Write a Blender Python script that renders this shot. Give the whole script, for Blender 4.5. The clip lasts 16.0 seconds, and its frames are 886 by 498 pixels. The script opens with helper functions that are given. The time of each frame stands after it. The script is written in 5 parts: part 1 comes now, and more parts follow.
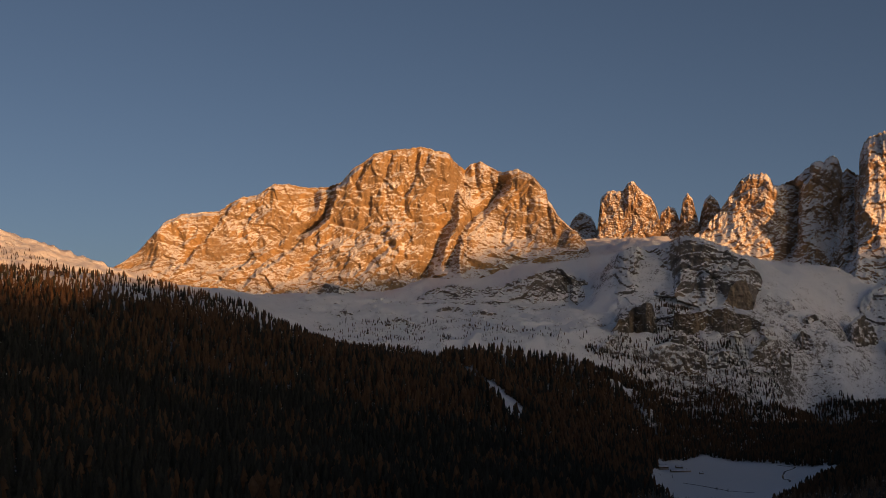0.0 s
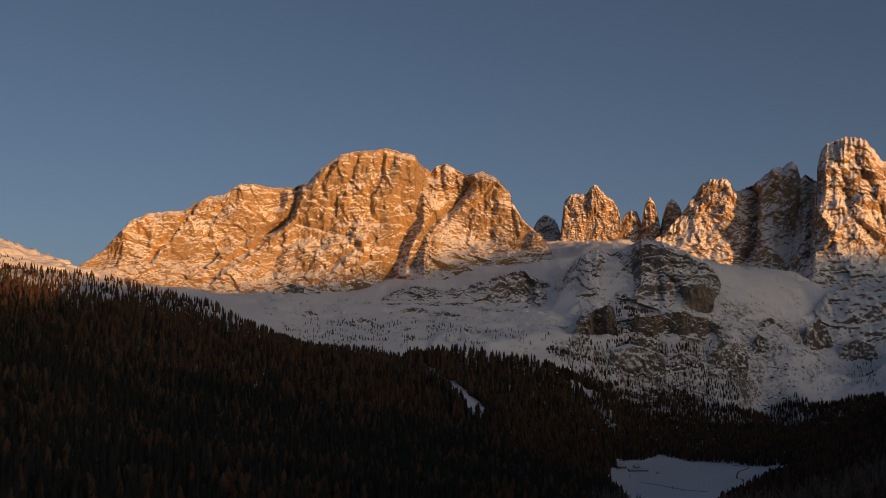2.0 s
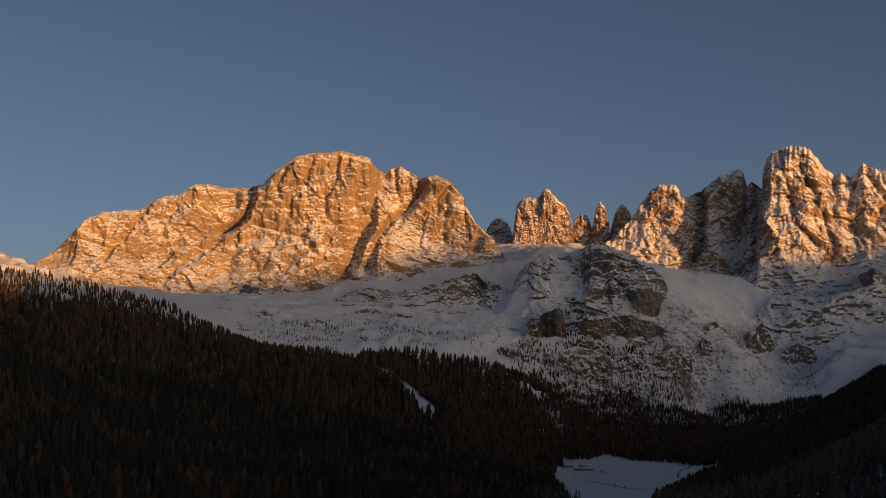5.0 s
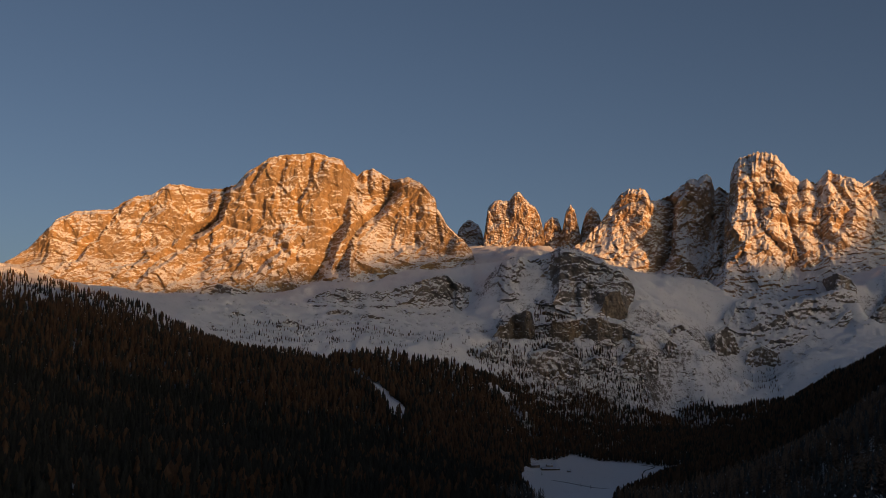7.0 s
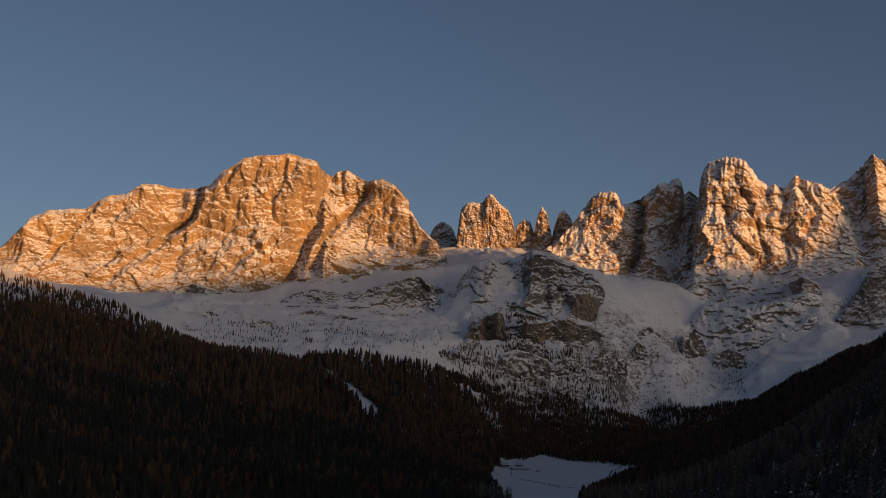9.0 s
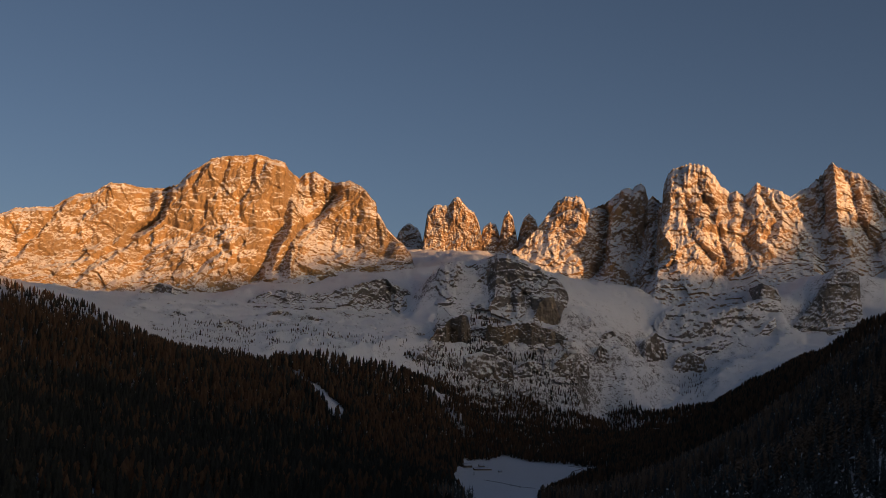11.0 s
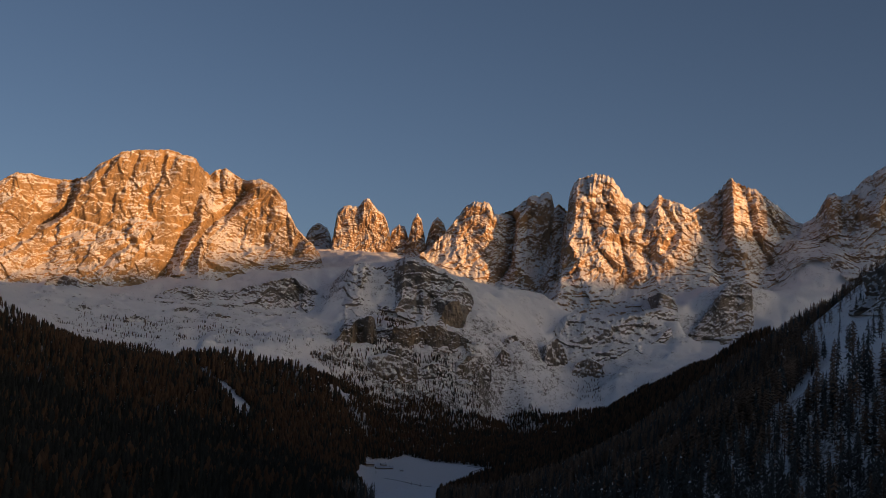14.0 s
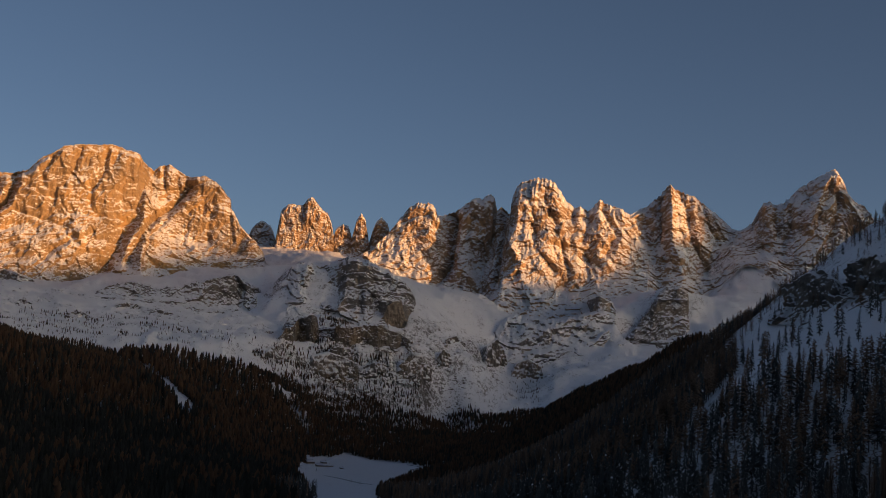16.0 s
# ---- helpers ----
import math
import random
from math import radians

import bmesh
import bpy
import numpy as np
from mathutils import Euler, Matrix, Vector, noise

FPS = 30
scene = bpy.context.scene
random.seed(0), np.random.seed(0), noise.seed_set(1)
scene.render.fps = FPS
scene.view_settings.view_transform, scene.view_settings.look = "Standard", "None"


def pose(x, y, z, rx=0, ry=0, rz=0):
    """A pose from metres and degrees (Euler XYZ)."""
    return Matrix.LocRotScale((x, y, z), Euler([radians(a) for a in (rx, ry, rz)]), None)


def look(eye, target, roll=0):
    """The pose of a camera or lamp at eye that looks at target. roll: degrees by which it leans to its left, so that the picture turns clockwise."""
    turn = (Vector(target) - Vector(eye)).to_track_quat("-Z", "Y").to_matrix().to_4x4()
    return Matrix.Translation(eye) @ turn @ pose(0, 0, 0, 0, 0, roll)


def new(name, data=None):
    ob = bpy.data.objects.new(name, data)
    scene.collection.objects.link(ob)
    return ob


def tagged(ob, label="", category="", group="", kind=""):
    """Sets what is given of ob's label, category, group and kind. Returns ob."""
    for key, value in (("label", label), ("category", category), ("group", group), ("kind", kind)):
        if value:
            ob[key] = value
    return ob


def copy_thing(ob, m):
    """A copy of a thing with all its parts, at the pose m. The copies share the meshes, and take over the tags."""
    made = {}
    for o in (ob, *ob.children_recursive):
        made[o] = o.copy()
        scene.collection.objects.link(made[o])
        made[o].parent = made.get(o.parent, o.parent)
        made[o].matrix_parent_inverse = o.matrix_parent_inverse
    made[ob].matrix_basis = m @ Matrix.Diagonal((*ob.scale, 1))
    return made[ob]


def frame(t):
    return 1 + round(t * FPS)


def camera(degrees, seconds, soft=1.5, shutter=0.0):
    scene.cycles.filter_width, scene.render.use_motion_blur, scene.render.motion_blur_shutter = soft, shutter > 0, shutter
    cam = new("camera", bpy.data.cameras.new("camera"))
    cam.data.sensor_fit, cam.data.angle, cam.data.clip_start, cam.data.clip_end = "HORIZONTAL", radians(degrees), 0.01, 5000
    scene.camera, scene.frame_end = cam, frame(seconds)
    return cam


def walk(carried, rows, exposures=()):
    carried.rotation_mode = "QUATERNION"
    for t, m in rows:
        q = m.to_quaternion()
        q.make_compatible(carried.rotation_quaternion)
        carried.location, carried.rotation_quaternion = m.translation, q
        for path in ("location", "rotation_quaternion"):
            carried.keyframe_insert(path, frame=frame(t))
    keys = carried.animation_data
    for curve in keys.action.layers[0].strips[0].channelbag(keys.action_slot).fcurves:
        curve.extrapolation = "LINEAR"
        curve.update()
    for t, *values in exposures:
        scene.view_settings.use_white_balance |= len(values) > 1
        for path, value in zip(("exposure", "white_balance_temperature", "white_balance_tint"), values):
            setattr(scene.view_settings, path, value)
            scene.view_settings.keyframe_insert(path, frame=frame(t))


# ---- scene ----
cam = camera(42.0, 16.0, soft=0.5)
ROWS = [
    (0, 0, 0, 170, 95.996, 0.001, 0.003),
    (0.5, -0.03, -8.64, 170.29, 95.995, -0.086, -0.462),
    (1, -0.05, -17.28, 170.58, 95.993, -0.148, -0.914),
    (1.5, -0.06, -25.91, 170.89, 95.992, -0.238, -1.352),
    (2, -0.08, -34.53, 171.23, 95.992, -0.335, -1.784),
    (2.5, -0.15, -43.15, 171.61, 95.991, -0.412, -2.226),
    (3, -0.26, -51.77, 172.02, 95.981, -0.498, -2.631),
    (3.5, -0.46, -60.39, 172.44, 95.985, -0.504, -3.005),
    (4, -0.78, -69.01, 172.84, 95.99, -0.567, -3.379),
    (6.5, -3.06, -112.17, 174.63, 96.021, -0.905, -5.223),
    (7, -3.67, -120.8, 175, 96.033, -1.01, -5.58),
    (7.5, -4.41, -129.43, 175.39, 96.043, -1.1, -5.943),
    (8, -5.27, -138.06, 175.84, 96.05, -1.173, -6.305),
    (8.5, -6.28, -146.73, 176.38, 96.049, -1.238, -6.654),
    (11, -12.02, -190.19, 179.54, 96.115, -1.785, -8.697),
    (11.5, -13.35, -198.89, 180.27, 96.136, -2.032, -9.482),
    (12, -14.88, -207.61, 181.06, 96.153, -2.233, -10.277),
    (12.5, -16.58, -216.34, 181.77, 96.183, -2.5, -11.076),
    (13, -18.42, -225.07, 182.21, 96.215, -2.69, -11.854),
    (13.5, -20.42, -233.75, 182.46, 96.247, -2.87, -12.641),
    (14, -22.56, -242.39, 182.64, 96.293, -3.073, -13.418),
    (14.5, -24.82, -250.95, 182.87, 96.326, -3.225, -14.151),
    (15, -27.14, -259.46, 183.13, 96.36, -3.413, -14.892),
    (15.5, -29.54, -267.91, 183.34, 96.396, -3.62, -15.624),
    (16, -31.96, -276.32, 183.48, 96.441, -3.791, -16.354),
]
walk(cam, [(t, pose(x, y, z, rx, ry, rz)) for t, x, y, z, rx, ry, rz in ROWS], exposures=[(0.0, -0.05, 7200, 16), (7.0, -0.04, 7100, 15), (12.0, 0.02, 6950, 15), (16.0, 0.17, 6750, 14)])

# ---- world, sun, exposure ----
SUN_AZ, SUN_EL = 142.0, 2.2      # compass-like: clockwise from +y; degrees above the horizon
world = bpy.data.worlds.new("evening_sky")
scene.world = world
world.use_nodes = True
wn = world.node_tree.nodes
sky = wn.new("ShaderNodeTexSky")
sky.sky_type, sky.sun_disc = "NISHITA", False
sky.sun_elevation, sky.sun_rotation = radians(SUN_EL), radians(SUN_AZ)
sky.altitude, sky.air_density, sky.dust_density, sky.ozone_density = 1900, 0.44, 8.2, 0.9
world.node_tree.links.new(sky.outputs[0], wn["Background"].inputs[0])
wn["Background"].inputs[1].default_value = 0.131
sun_data = bpy.data.lights.new("sun", "SUN")
sun_data.energy, sun_data.angle, sun_data.color = 4.6, radians(0.53), (1.0, 0.485, 0.17)
sun_dir = Vector((math.sin(radians(SUN_AZ)) * math.cos(radians(SUN_EL)), math.cos(radians(SUN_AZ)) * math.cos(radians(SUN_EL)), math.sin(radians(SUN_EL))))
sun = new("sun", sun_data)
sun.matrix_world = look(sun_dir * 6000, (0, 0, 0))

# ---- noise in numpy ----
PERM = np.random.RandomState(7).permutation(256)
PERM = np.concatenate([PERM, PERM, PERM])
GRADS = np.random.RandomState(8).normal(size=(256, 3))
GRADS /= np.linalg.norm(GRADS, axis=1)[:, None]


def perlin(p):
    """Gradient noise at the rows of p, about -1 to 1."""
    i = np.floor(p).astype(np.int64)
    fr = p - i
    w = fr * fr * fr * (fr * (fr * 6 - 15) + 10)
    i &= 255
    total = np.zeros(len(p))
    for dx in (0, 1):
        for dy in (0, 1):
            for dz in (0, 1):
                h = PERM[PERM[PERM[i[:, 0] + dx] + i[:, 1] + dy] + i[:, 2] + dz]
                g = GRADS[h]
                dot = g[:, 0] * (fr[:, 0] - dx) + g[:, 1] * (fr[:, 1] - dy) + g[:, 2] * (fr[:, 2] - dz)
                wx = w[:, 0] if dx else 1 - w[:, 0]
                wy = w[:, 1] if dy else 1 - w[:, 1]
                wz = w[:, 2] if dz else 1 - w[:, 2]
                total += dot * wx * wy * wz
    return total * 1.6


def fbm(p, octaves=5, gain=0.5, ridged=False):
    total, amp, norm = np.zeros(len(p)), 1.0, 0.0
    for k in range(octaves):
        n = perlin(p * 2.0 ** k + 17.3 * k)
        total += amp * ((1 - 2 * np.abs(n)) if ridged else n)
        norm += amp
        amp *= gain
    return total / norm


def blocks(p, seed):
    """Angular rock: each cell is a plane of its own, tilted and set off at random."""
    base = np.floor(p).astype(np.int64)
    best, value = np.full(len(p), 1e9), np.zeros(len(p))
    for dx in (-1, 0, 1):
        for dy in (-1, 0, 1):
            for dz in (-1, 0, 1):
                c = base + np.array([dx, dy, dz])
                h = PERM[PERM[PERM[(c[:, 0] + seed) & 255] + (c[:, 1] & 255)] + (c[:, 2] & 255)]
                rel = p - c - (0.5 + 0.45 * GRADS[h])
                dd = (rel * rel).sum(1)
                m = dd < best
                best[m] = dd[m]
                g = GRADS[PERM[h[m] + 31]]
                value[m] = 0.16 * g[:, 0] + 1.3 * (rel[m] * g).sum(1)
    return value


# ---- materials ----
def material(name):
    m = bpy.data.materials.new(name)
    m.use_nodes = True
    nt = m.node_tree
    return m, nt, nt.nodes["Principled BSDF"]


def node(nt, kind, **values):
    n = nt.nodes.new(kind)
    for k, v in values.items():
        if k in n.inputs:
            n.inputs[k].default_value = v
    return n


def noise_node(nt, scale, detail=6.0, rough=0.55, stretch=None):
    geo = nt.nodes.new("ShaderNodeNewGeometry")
    n = node(nt, "ShaderNodeTexNoise", Scale=scale, Detail=detail, Roughness=rough)
    if stretch:
        mp = nt.nodes.new("ShaderNodeMapping")
        mp.inputs["Scale"].default_value = stretch
        nt.links.new(geo.outputs["Position"], mp.inputs["Vector"])
        nt.links.new(mp.outputs[0], n.inputs["Vector"])
    else:
        nt.links.new(geo.outputs["Position"], n.inputs["Vector"])
    return n.outputs["Fac"]


def math_node(nt, op, a, b=None, c=None):
    n = nt.nodes.new("ShaderNodeMath")
    n.operation = op
    for k, v in enumerate((a, b, c)):
        if v is None:
            continue
        if isinstance(v, (int, float)):
            n.inputs[k].default_value = v
        else:
            nt.links.new(v, n.inputs[k])
    return n.outputs[0]


def ramp(nt, fac, stops):
    n = nt.nodes.new("ShaderNodeValToRGB")
    els = n.color_ramp.elements
    while len(els) < len(stops):
        els.new(0.5)
    for e, (pos, col) in zip(els, stops):
        e.position = pos
        e.color = (*col, 1) if len(col) == 3 else col
    nt.links.new(fac, n.inputs[0])
    return n.outputs[0]


def mix_colour(nt, fac, a, b):
    n = nt.nodes.new("ShaderNodeMix")
    n.data_type = "RGBA"
    for sock, v in ((n.inputs[0], fac), (n.inputs[6], a), (n.inputs[7], b)):
        if isinstance(v, tuple):
            sock.default_value = (*v, 1)
        elif isinstance(v, (int, float)):
            sock.default_value = v
        else:
            nt.links.new(v, sock)
    return n.outputs[2]


SNOW = (0.90, 0.905, 0.92)


def snow_on(name, rock_a, rock_b, low, high, patchy=0.35, warm=(0.42, 0.27, 0.15), relief=4.5):
    """Rock where it is steep, snow where it lies flatter than the slopes low to high (as the upward part of the normal)."""
    m, nt, bsdf = material(name)
    geo = nt.nodes.new("ShaderNodeNewGeometry")
    sep = nt.nodes.new("ShaderNodeSeparateXYZ")
    nt.links.new(geo.outputs["Normal"], sep.inputs[0])
    broad = noise_node(nt, 0.011, 5)
    fine = noise_node(nt, 0.13, 5, 0.75)
    grain = noise_node(nt, 0.62, 4, 0.7)
    streak = noise_node(nt, 0.08, 6, 0.65, (1, 1, 0.18))
    beds = noise_node(nt, 0.07, 6, 0.65, (0.3, 0.3, 2.4))
    patch = noise_node(nt, 0.006, 3, 0.5)
    up = math_node(nt, "MULTIPLY_ADD", sep.outputs[2], 0.75, 0.1)
    for tex, amount in ((fine, 2.8), (patch, 1.2), (broad, 0.9), (streak, 1.2), (beds, 0.5), (grain, 3.0)):
        up = math_node(nt, "ADD", up, math_node(nt, "MULTIPLY", math_node(nt, "SUBTRACT", tex, 0.5), patchy * amount))
    mr = node(nt, "ShaderNodeMapRange")
    mr.inputs[1].default_value, mr.inputs[2].default_value = low, high
    nt.links.new(up, mr.inputs[0])
    rock = mix_colour(nt, ramp(nt, beds, [(0.35, (0, 0, 0)), (0.65, (1, 1, 1))]), rock_a, rock_b)
    rock = mix_colour(nt, ramp(nt, broad, [(0.45, (0, 0, 0)), (0.62, (0.9, 0.9, 0.9))]), rock, warm)
    rock = mix_colour(nt, math_node(nt, "MULTIPLY", ramp(nt, streak, [(0.5, (0, 0, 0)), (0.6, (1, 1, 1))]), 0.55), rock, tuple(c * 0.45 for c in rock_b))
    rock = mix_colour(nt, math_node(nt, "MULTIPLY", ramp(nt, grain, [(0.5, (0, 0, 0)), (0.75, (1, 1, 1))]), 0.5), rock, tuple(c * 0.5 for c in rock_a))
    nt.links.new(mix_colour(nt, mr.outputs[0], rock, SNOW), bsdf.inputs["Base Color"])
    bsdf.inputs["Roughness"].default_value = 0.85
    bsdf.inputs["Specular IOR Level"].default_value = 0.2
    bump = node(nt, "ShaderNodeBump", Strength=0.7, Distance=relief)
    rel = math_node(nt, "ADD", math_node(nt, "MULTIPLY", streak, 0.6), fine)
    nt.links.new(math_node(nt, "ADD", rel, math_node(nt, "MULTIPLY", grain, 0.6)), bump.inputs["Height"])
    nt.links.new(bump.outputs[0], bsdf.inputs["Normal"])
    return m


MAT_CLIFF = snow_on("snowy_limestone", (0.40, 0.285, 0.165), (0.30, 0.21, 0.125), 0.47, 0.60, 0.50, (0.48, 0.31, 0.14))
MAT_FLUTED = snow_on("snow_plastered_limestone", (0.41, 0.285, 0.185), (0.31, 0.215, 0.145), 0.29, 0.46, 0.50, (0.46, 0.30, 0.16))
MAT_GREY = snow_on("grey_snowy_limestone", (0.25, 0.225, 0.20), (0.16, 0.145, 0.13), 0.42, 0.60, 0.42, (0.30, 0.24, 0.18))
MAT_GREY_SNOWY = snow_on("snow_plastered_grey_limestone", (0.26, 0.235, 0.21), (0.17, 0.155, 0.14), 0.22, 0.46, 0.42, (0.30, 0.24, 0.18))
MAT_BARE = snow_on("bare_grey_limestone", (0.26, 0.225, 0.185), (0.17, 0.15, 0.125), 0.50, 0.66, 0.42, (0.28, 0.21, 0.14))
MAT_GROUND = snow_on("snow_ground", (0.20, 0.18, 0.16), (0.12, 0.11, 0.10), 0.42, 0.54, 0.40, (0.16, 0.14, 0.12), relief=2.0)
MAT_PALE = snow_on("pale_limestone", (0.40, 0.32, 0.23), (0.28, 0.22, 0.16), 0.62, 0.80, 0.35, (0.46, 0.34, 0.2))


def plain(name, col, var=0.3, scale=1.0, rough=0.85, stretch=None):
    m, nt, bsdf = material(name)
    fac = noise_node(nt, scale, 5, 0.55, stretch)
    lo, hi = tuple(c * (1 - var) for c in col), tuple(min(1, c * (1 + var)) for c in col)
    c = mix_colour(nt, ramp(nt, fac, [(0.3, (0, 0, 0)), (0.7, (1, 1, 1))]), lo, hi)
    nt.links.new(c, bsdf.inputs["Base Color"])
    bsdf.inputs["Roughness"].default_value = rough
    bsdf.inputs["Specular IOR Level"].default_value = 0.1
    return m


def foliage(name, col, var):
    """Needles scatter light in all directions: the shading leans towards the open sky."""
    m = plain(name, col, var, 0.11, stretch=(1, 1, 0.15))
    nt = m.node_tree
    geo = nt.nodes.new("ShaderNodeNewGeometry")
    lean = nt.nodes.new("ShaderNodeVectorMath")
    lean.operation = "MULTIPLY_ADD"
    lean.inputs[1].default_value, lean.inputs[2].default_value = (0.5, 0.5, 0.5), (0.12, -0.3, 0.3)
    unit = nt.nodes.new("ShaderNodeVectorMath")
    unit.operation = "NORMALIZE"
    nt.links.new(geo.outputs["Normal"], lean.inputs[0])
    nt.links.new(lean.outputs[0], unit.inputs[0])
    nt.links.new(unit.outputs[0], nt.nodes["Principled BSDF"].inputs["Normal"])
    return m


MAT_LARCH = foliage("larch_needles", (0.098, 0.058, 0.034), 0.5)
# next two are brightened copies: snow dust plus the near slope's light, in colour
MAT_LARCH_BRIGHTENED = foliage("brightened_dusted_larch_needles", (0.24, 0.158, 0.106), 0.5)
MAT_SPRUCE_BRIGHTENED = foliage("brightened_dusted_spruce_needles", (0.085, 0.092, 0.087), 0.5)
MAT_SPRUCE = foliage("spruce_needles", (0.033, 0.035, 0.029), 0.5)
MAT_TREE_SNOW = plain("snow_on_boughs", (0.8, 0.81, 0.84), 0.05, 1.0)
MAT_BARK = plain("bark", (0.05, 0.035, 0.025), 0.3, 2.0)


# ---- mesh helpers ----
def mesh_from(name, verts, faces, mats, smooth=True, mat_index=None):
    """A mesh from arrays: verts n x 3, faces m x 3 or m x 4."""
    me = bpy.data.meshes.new(name)
    k = faces.shape[1]
    me.vertices.add(len(verts))
    me.vertices.foreach_set("co", np.ascontiguousarray(verts, dtype=np.float32).ravel())
    me.loops.add(faces.size)
    me.loops.foreach_set("vertex_index", np.ascontiguousarray(faces, dtype=np.int32).ravel())
    me.polygons.add(len(faces))
    me.polygons.foreach_set("loop_start", np.arange(0, faces.size, k, dtype=np.int32))
    if smooth:
        me.polygons.foreach_set("use_smooth", np.ones(len(faces), dtype=bool))
    for mt in mats:
        me.materials.append(mt)
    if mat_index is not None:
        me.polygons.foreach_set("material_index", np.ascontiguousarray(mat_index, dtype=np.int32))
    me.update(calc_edges=True)
    me.validate()
    return me


def grid_faces(rows, cols):
    a = (np.arange(rows - 1)[:, None] * cols + np.arange(cols - 1)[None, :]).ravel()
    return np.stack([a, a + 1, a + cols + 1, a + cols], 1)


def along(points, n):
    """n points spread evenly along a line through the given points."""
    p = np.array(points, float)
    d = np.concatenate([[0], np.cumsum(np.linalg.norm(np.diff(p, axis=0), axis=1))])
    s = np.linspace(0, d[-1], n)
    return np.stack([np.interp(s, d, p[:, k]) for k in range(3)], 1)


# ---- ridge, foot and valley lines of the landscape, in metres ----
LEFT_RIDGE = [(-1038, 1642, 343), (-867, 1706, 325), (-681, 1767, 322), (-595, 1798, 322), (-509, 1804, 319), (-429, 1806, 294), (-316, 1820, 267), (-235, 1824, 230), (-165, 1842, 200), (-78, 1898, 198), (-22, 1900, 180), (33, 1880, 190), (107, 1897, 193), (228, 1987, 185), (299, 2079, 160), (390, 2194, 96), (449, 2231, 38)]
LEFT_SLOPE = [(31, 1750, 166), (87, 1547, 129), (-120, 1343, 109), (-309, 1314, 142), (-482, 1261, 179), (-651, 1125, 200), (-271, 476, 118), (-228, 605, 104), (-158, 678, 96), (-70, 792, 84), (53, 943, 68), (167, 1131, 47), (233, 1322, 27), (257, 1656, 46), (179, 1638, 80)]
BEHIND_LEFT = [(-1039, 2046, 325), (-705, 2131, 327), (-507, 2137, 290), (-367, 2117, 258), (-188, 2092, 186), (-25, 2100, 160), (121, 2147, 171)]
MEADOW_LINE = [(370, 2155, 8), (365, 1936, 6), (325, 1620, 2), (516, 1958, 6), (584, 1844, 5), (391, 1572, 1), (351, 1937, 5), (330, 1738, 3), (303, 1559, 1)]
VALLEY_END = [(655, 2434, 33), (813, 2600, 82), (968, 2604, 87), (1015, 2480, 99), (552, 2358, 76), (481, 2186, 25)]
RIGHT_RIDGE = [(864, 1896, 136), (794, 1490, 212), (688, 1095, 248), (573, 758, 259), (498, 568, 258), (454, 476, 270), (469, 464, 288), (495, 467, 310), (522, 458, 323), (538, 399, 356), (588, 348, 373)]
RIGHT_SLOPE = [(303, 327, 183), (269, 207, 200), (239, 179, 179), (235, 204, 167), (408, 388, 258), (362, 325, 228), (201, 48, 155), (193, 123, 146), (275, 459, 110), (316, 814, 71), (509, 1226, 76), (465, 923, 113), (393, 628, 156), (364, 476, 191), (246, 38, 190), (354, 179, 245)]
BEHIND_RIGHT = [(999, 2217, 88), (965, 1852, 186), (898, 1493, 240), (826, 1189, 260), (781, 980, 283), (867, 913, 349)]
APRON_TOP = [(-835, 2768, 402), (600, 3630, 564), (761, 3902, 609)]
APRON = [(-419, 2563, 299), (-219, 2439, 230), (-103, 2497, 237), (19, 2499, 237), (141, 2495, 243), (262, 2485, 237), (377, 2521, 236), (517, 2548, 208), (254, 2417, 182), (383, 2420, 136), (498, 2469, 75), (632, 2522, 128), (773, 2586, 80), (1048, 2756, 79), (-115, 2795, 293), (161, 2842, 302), (361, 2774, 299)]
STREAM_LINE = [(317, 2278, 156), (388, 2307, 115), (463, 2352, 57), (527, 2388, 18)]
CIRQUE = [(746, 2620, 254), (834, 2851, 354), (930, 3183, 446), (1016, 3058, 369), (1150, 3377, 471), (1111, 2659, 173), (1183, 2684, 223), (1400, 2751, 269), (964, 2712, 224), (915, 2591, 117), (1077, 2564, 118), (1228, 2556, 210), (1524, 3072, 419), (1795, 2878, 373), (1904, 3038, 484), (2082, 2990, 460)]
FAR_HILL = [(-1654, 2822, 596), (-1410, 2899, 576), (-1129, 2919, 521), (-1029, 2884, 487), (-900, 2797, 419), (-1033, 2374, 409), (-869, 2441, 384)]
SHOULDER_CREST = [(-962, 3352, 464), (-906, 3415, 520), (-877, 3428, 557), (-837, 3432, 607), (-789, 3481, 641), (-732, 3492, 648), (-686, 3521, 655), (-664, 3542, 681), (-621, 3567, 708), (-582, 3573, 711), (-547, 3575, 734), (-524, 3576, 749), (-489, 3601, 753), (-456, 3626, 748), (-378, 3655, 749), (-337, 3699, 756), (-229, 3734, 713)]
SHOULDER_FOOT = [(-942, 3285, 439), (-776, 3269, 386), (-622, 3264, 362), (-465, 3338, 374), (-373, 3396, 386), (-212, 3478, 400)]
DOME_CREST = [(-479, 3434, 468), (-462, 3493, 513), (-435, 3541, 570), (-409, 3568, 621), (-393, 3581, 655), (-363, 3592, 706), (-342, 3599, 738), (-310, 3597, 768), (-284, 3594, 800), (-247, 3583, 820), (-217, 3580, 846), (-167, 3580, 859), (-123, 3582, 863), (-70, 3582, 868), (-25, 3584, 858), (19, 3596, 851), (39, 3622, 820), (52, 3633, 752), (43, 3616, 668), (28, 3576, 583), (2, 3503, 514)]
DOME_FOOT = [(-500, 3352, 392), (-403, 3364, 389), (-303, 3351, 398), (-155, 3352, 385), (-73, 3370, 413), (-15, 3406, 445), (10, 3393, 469)]
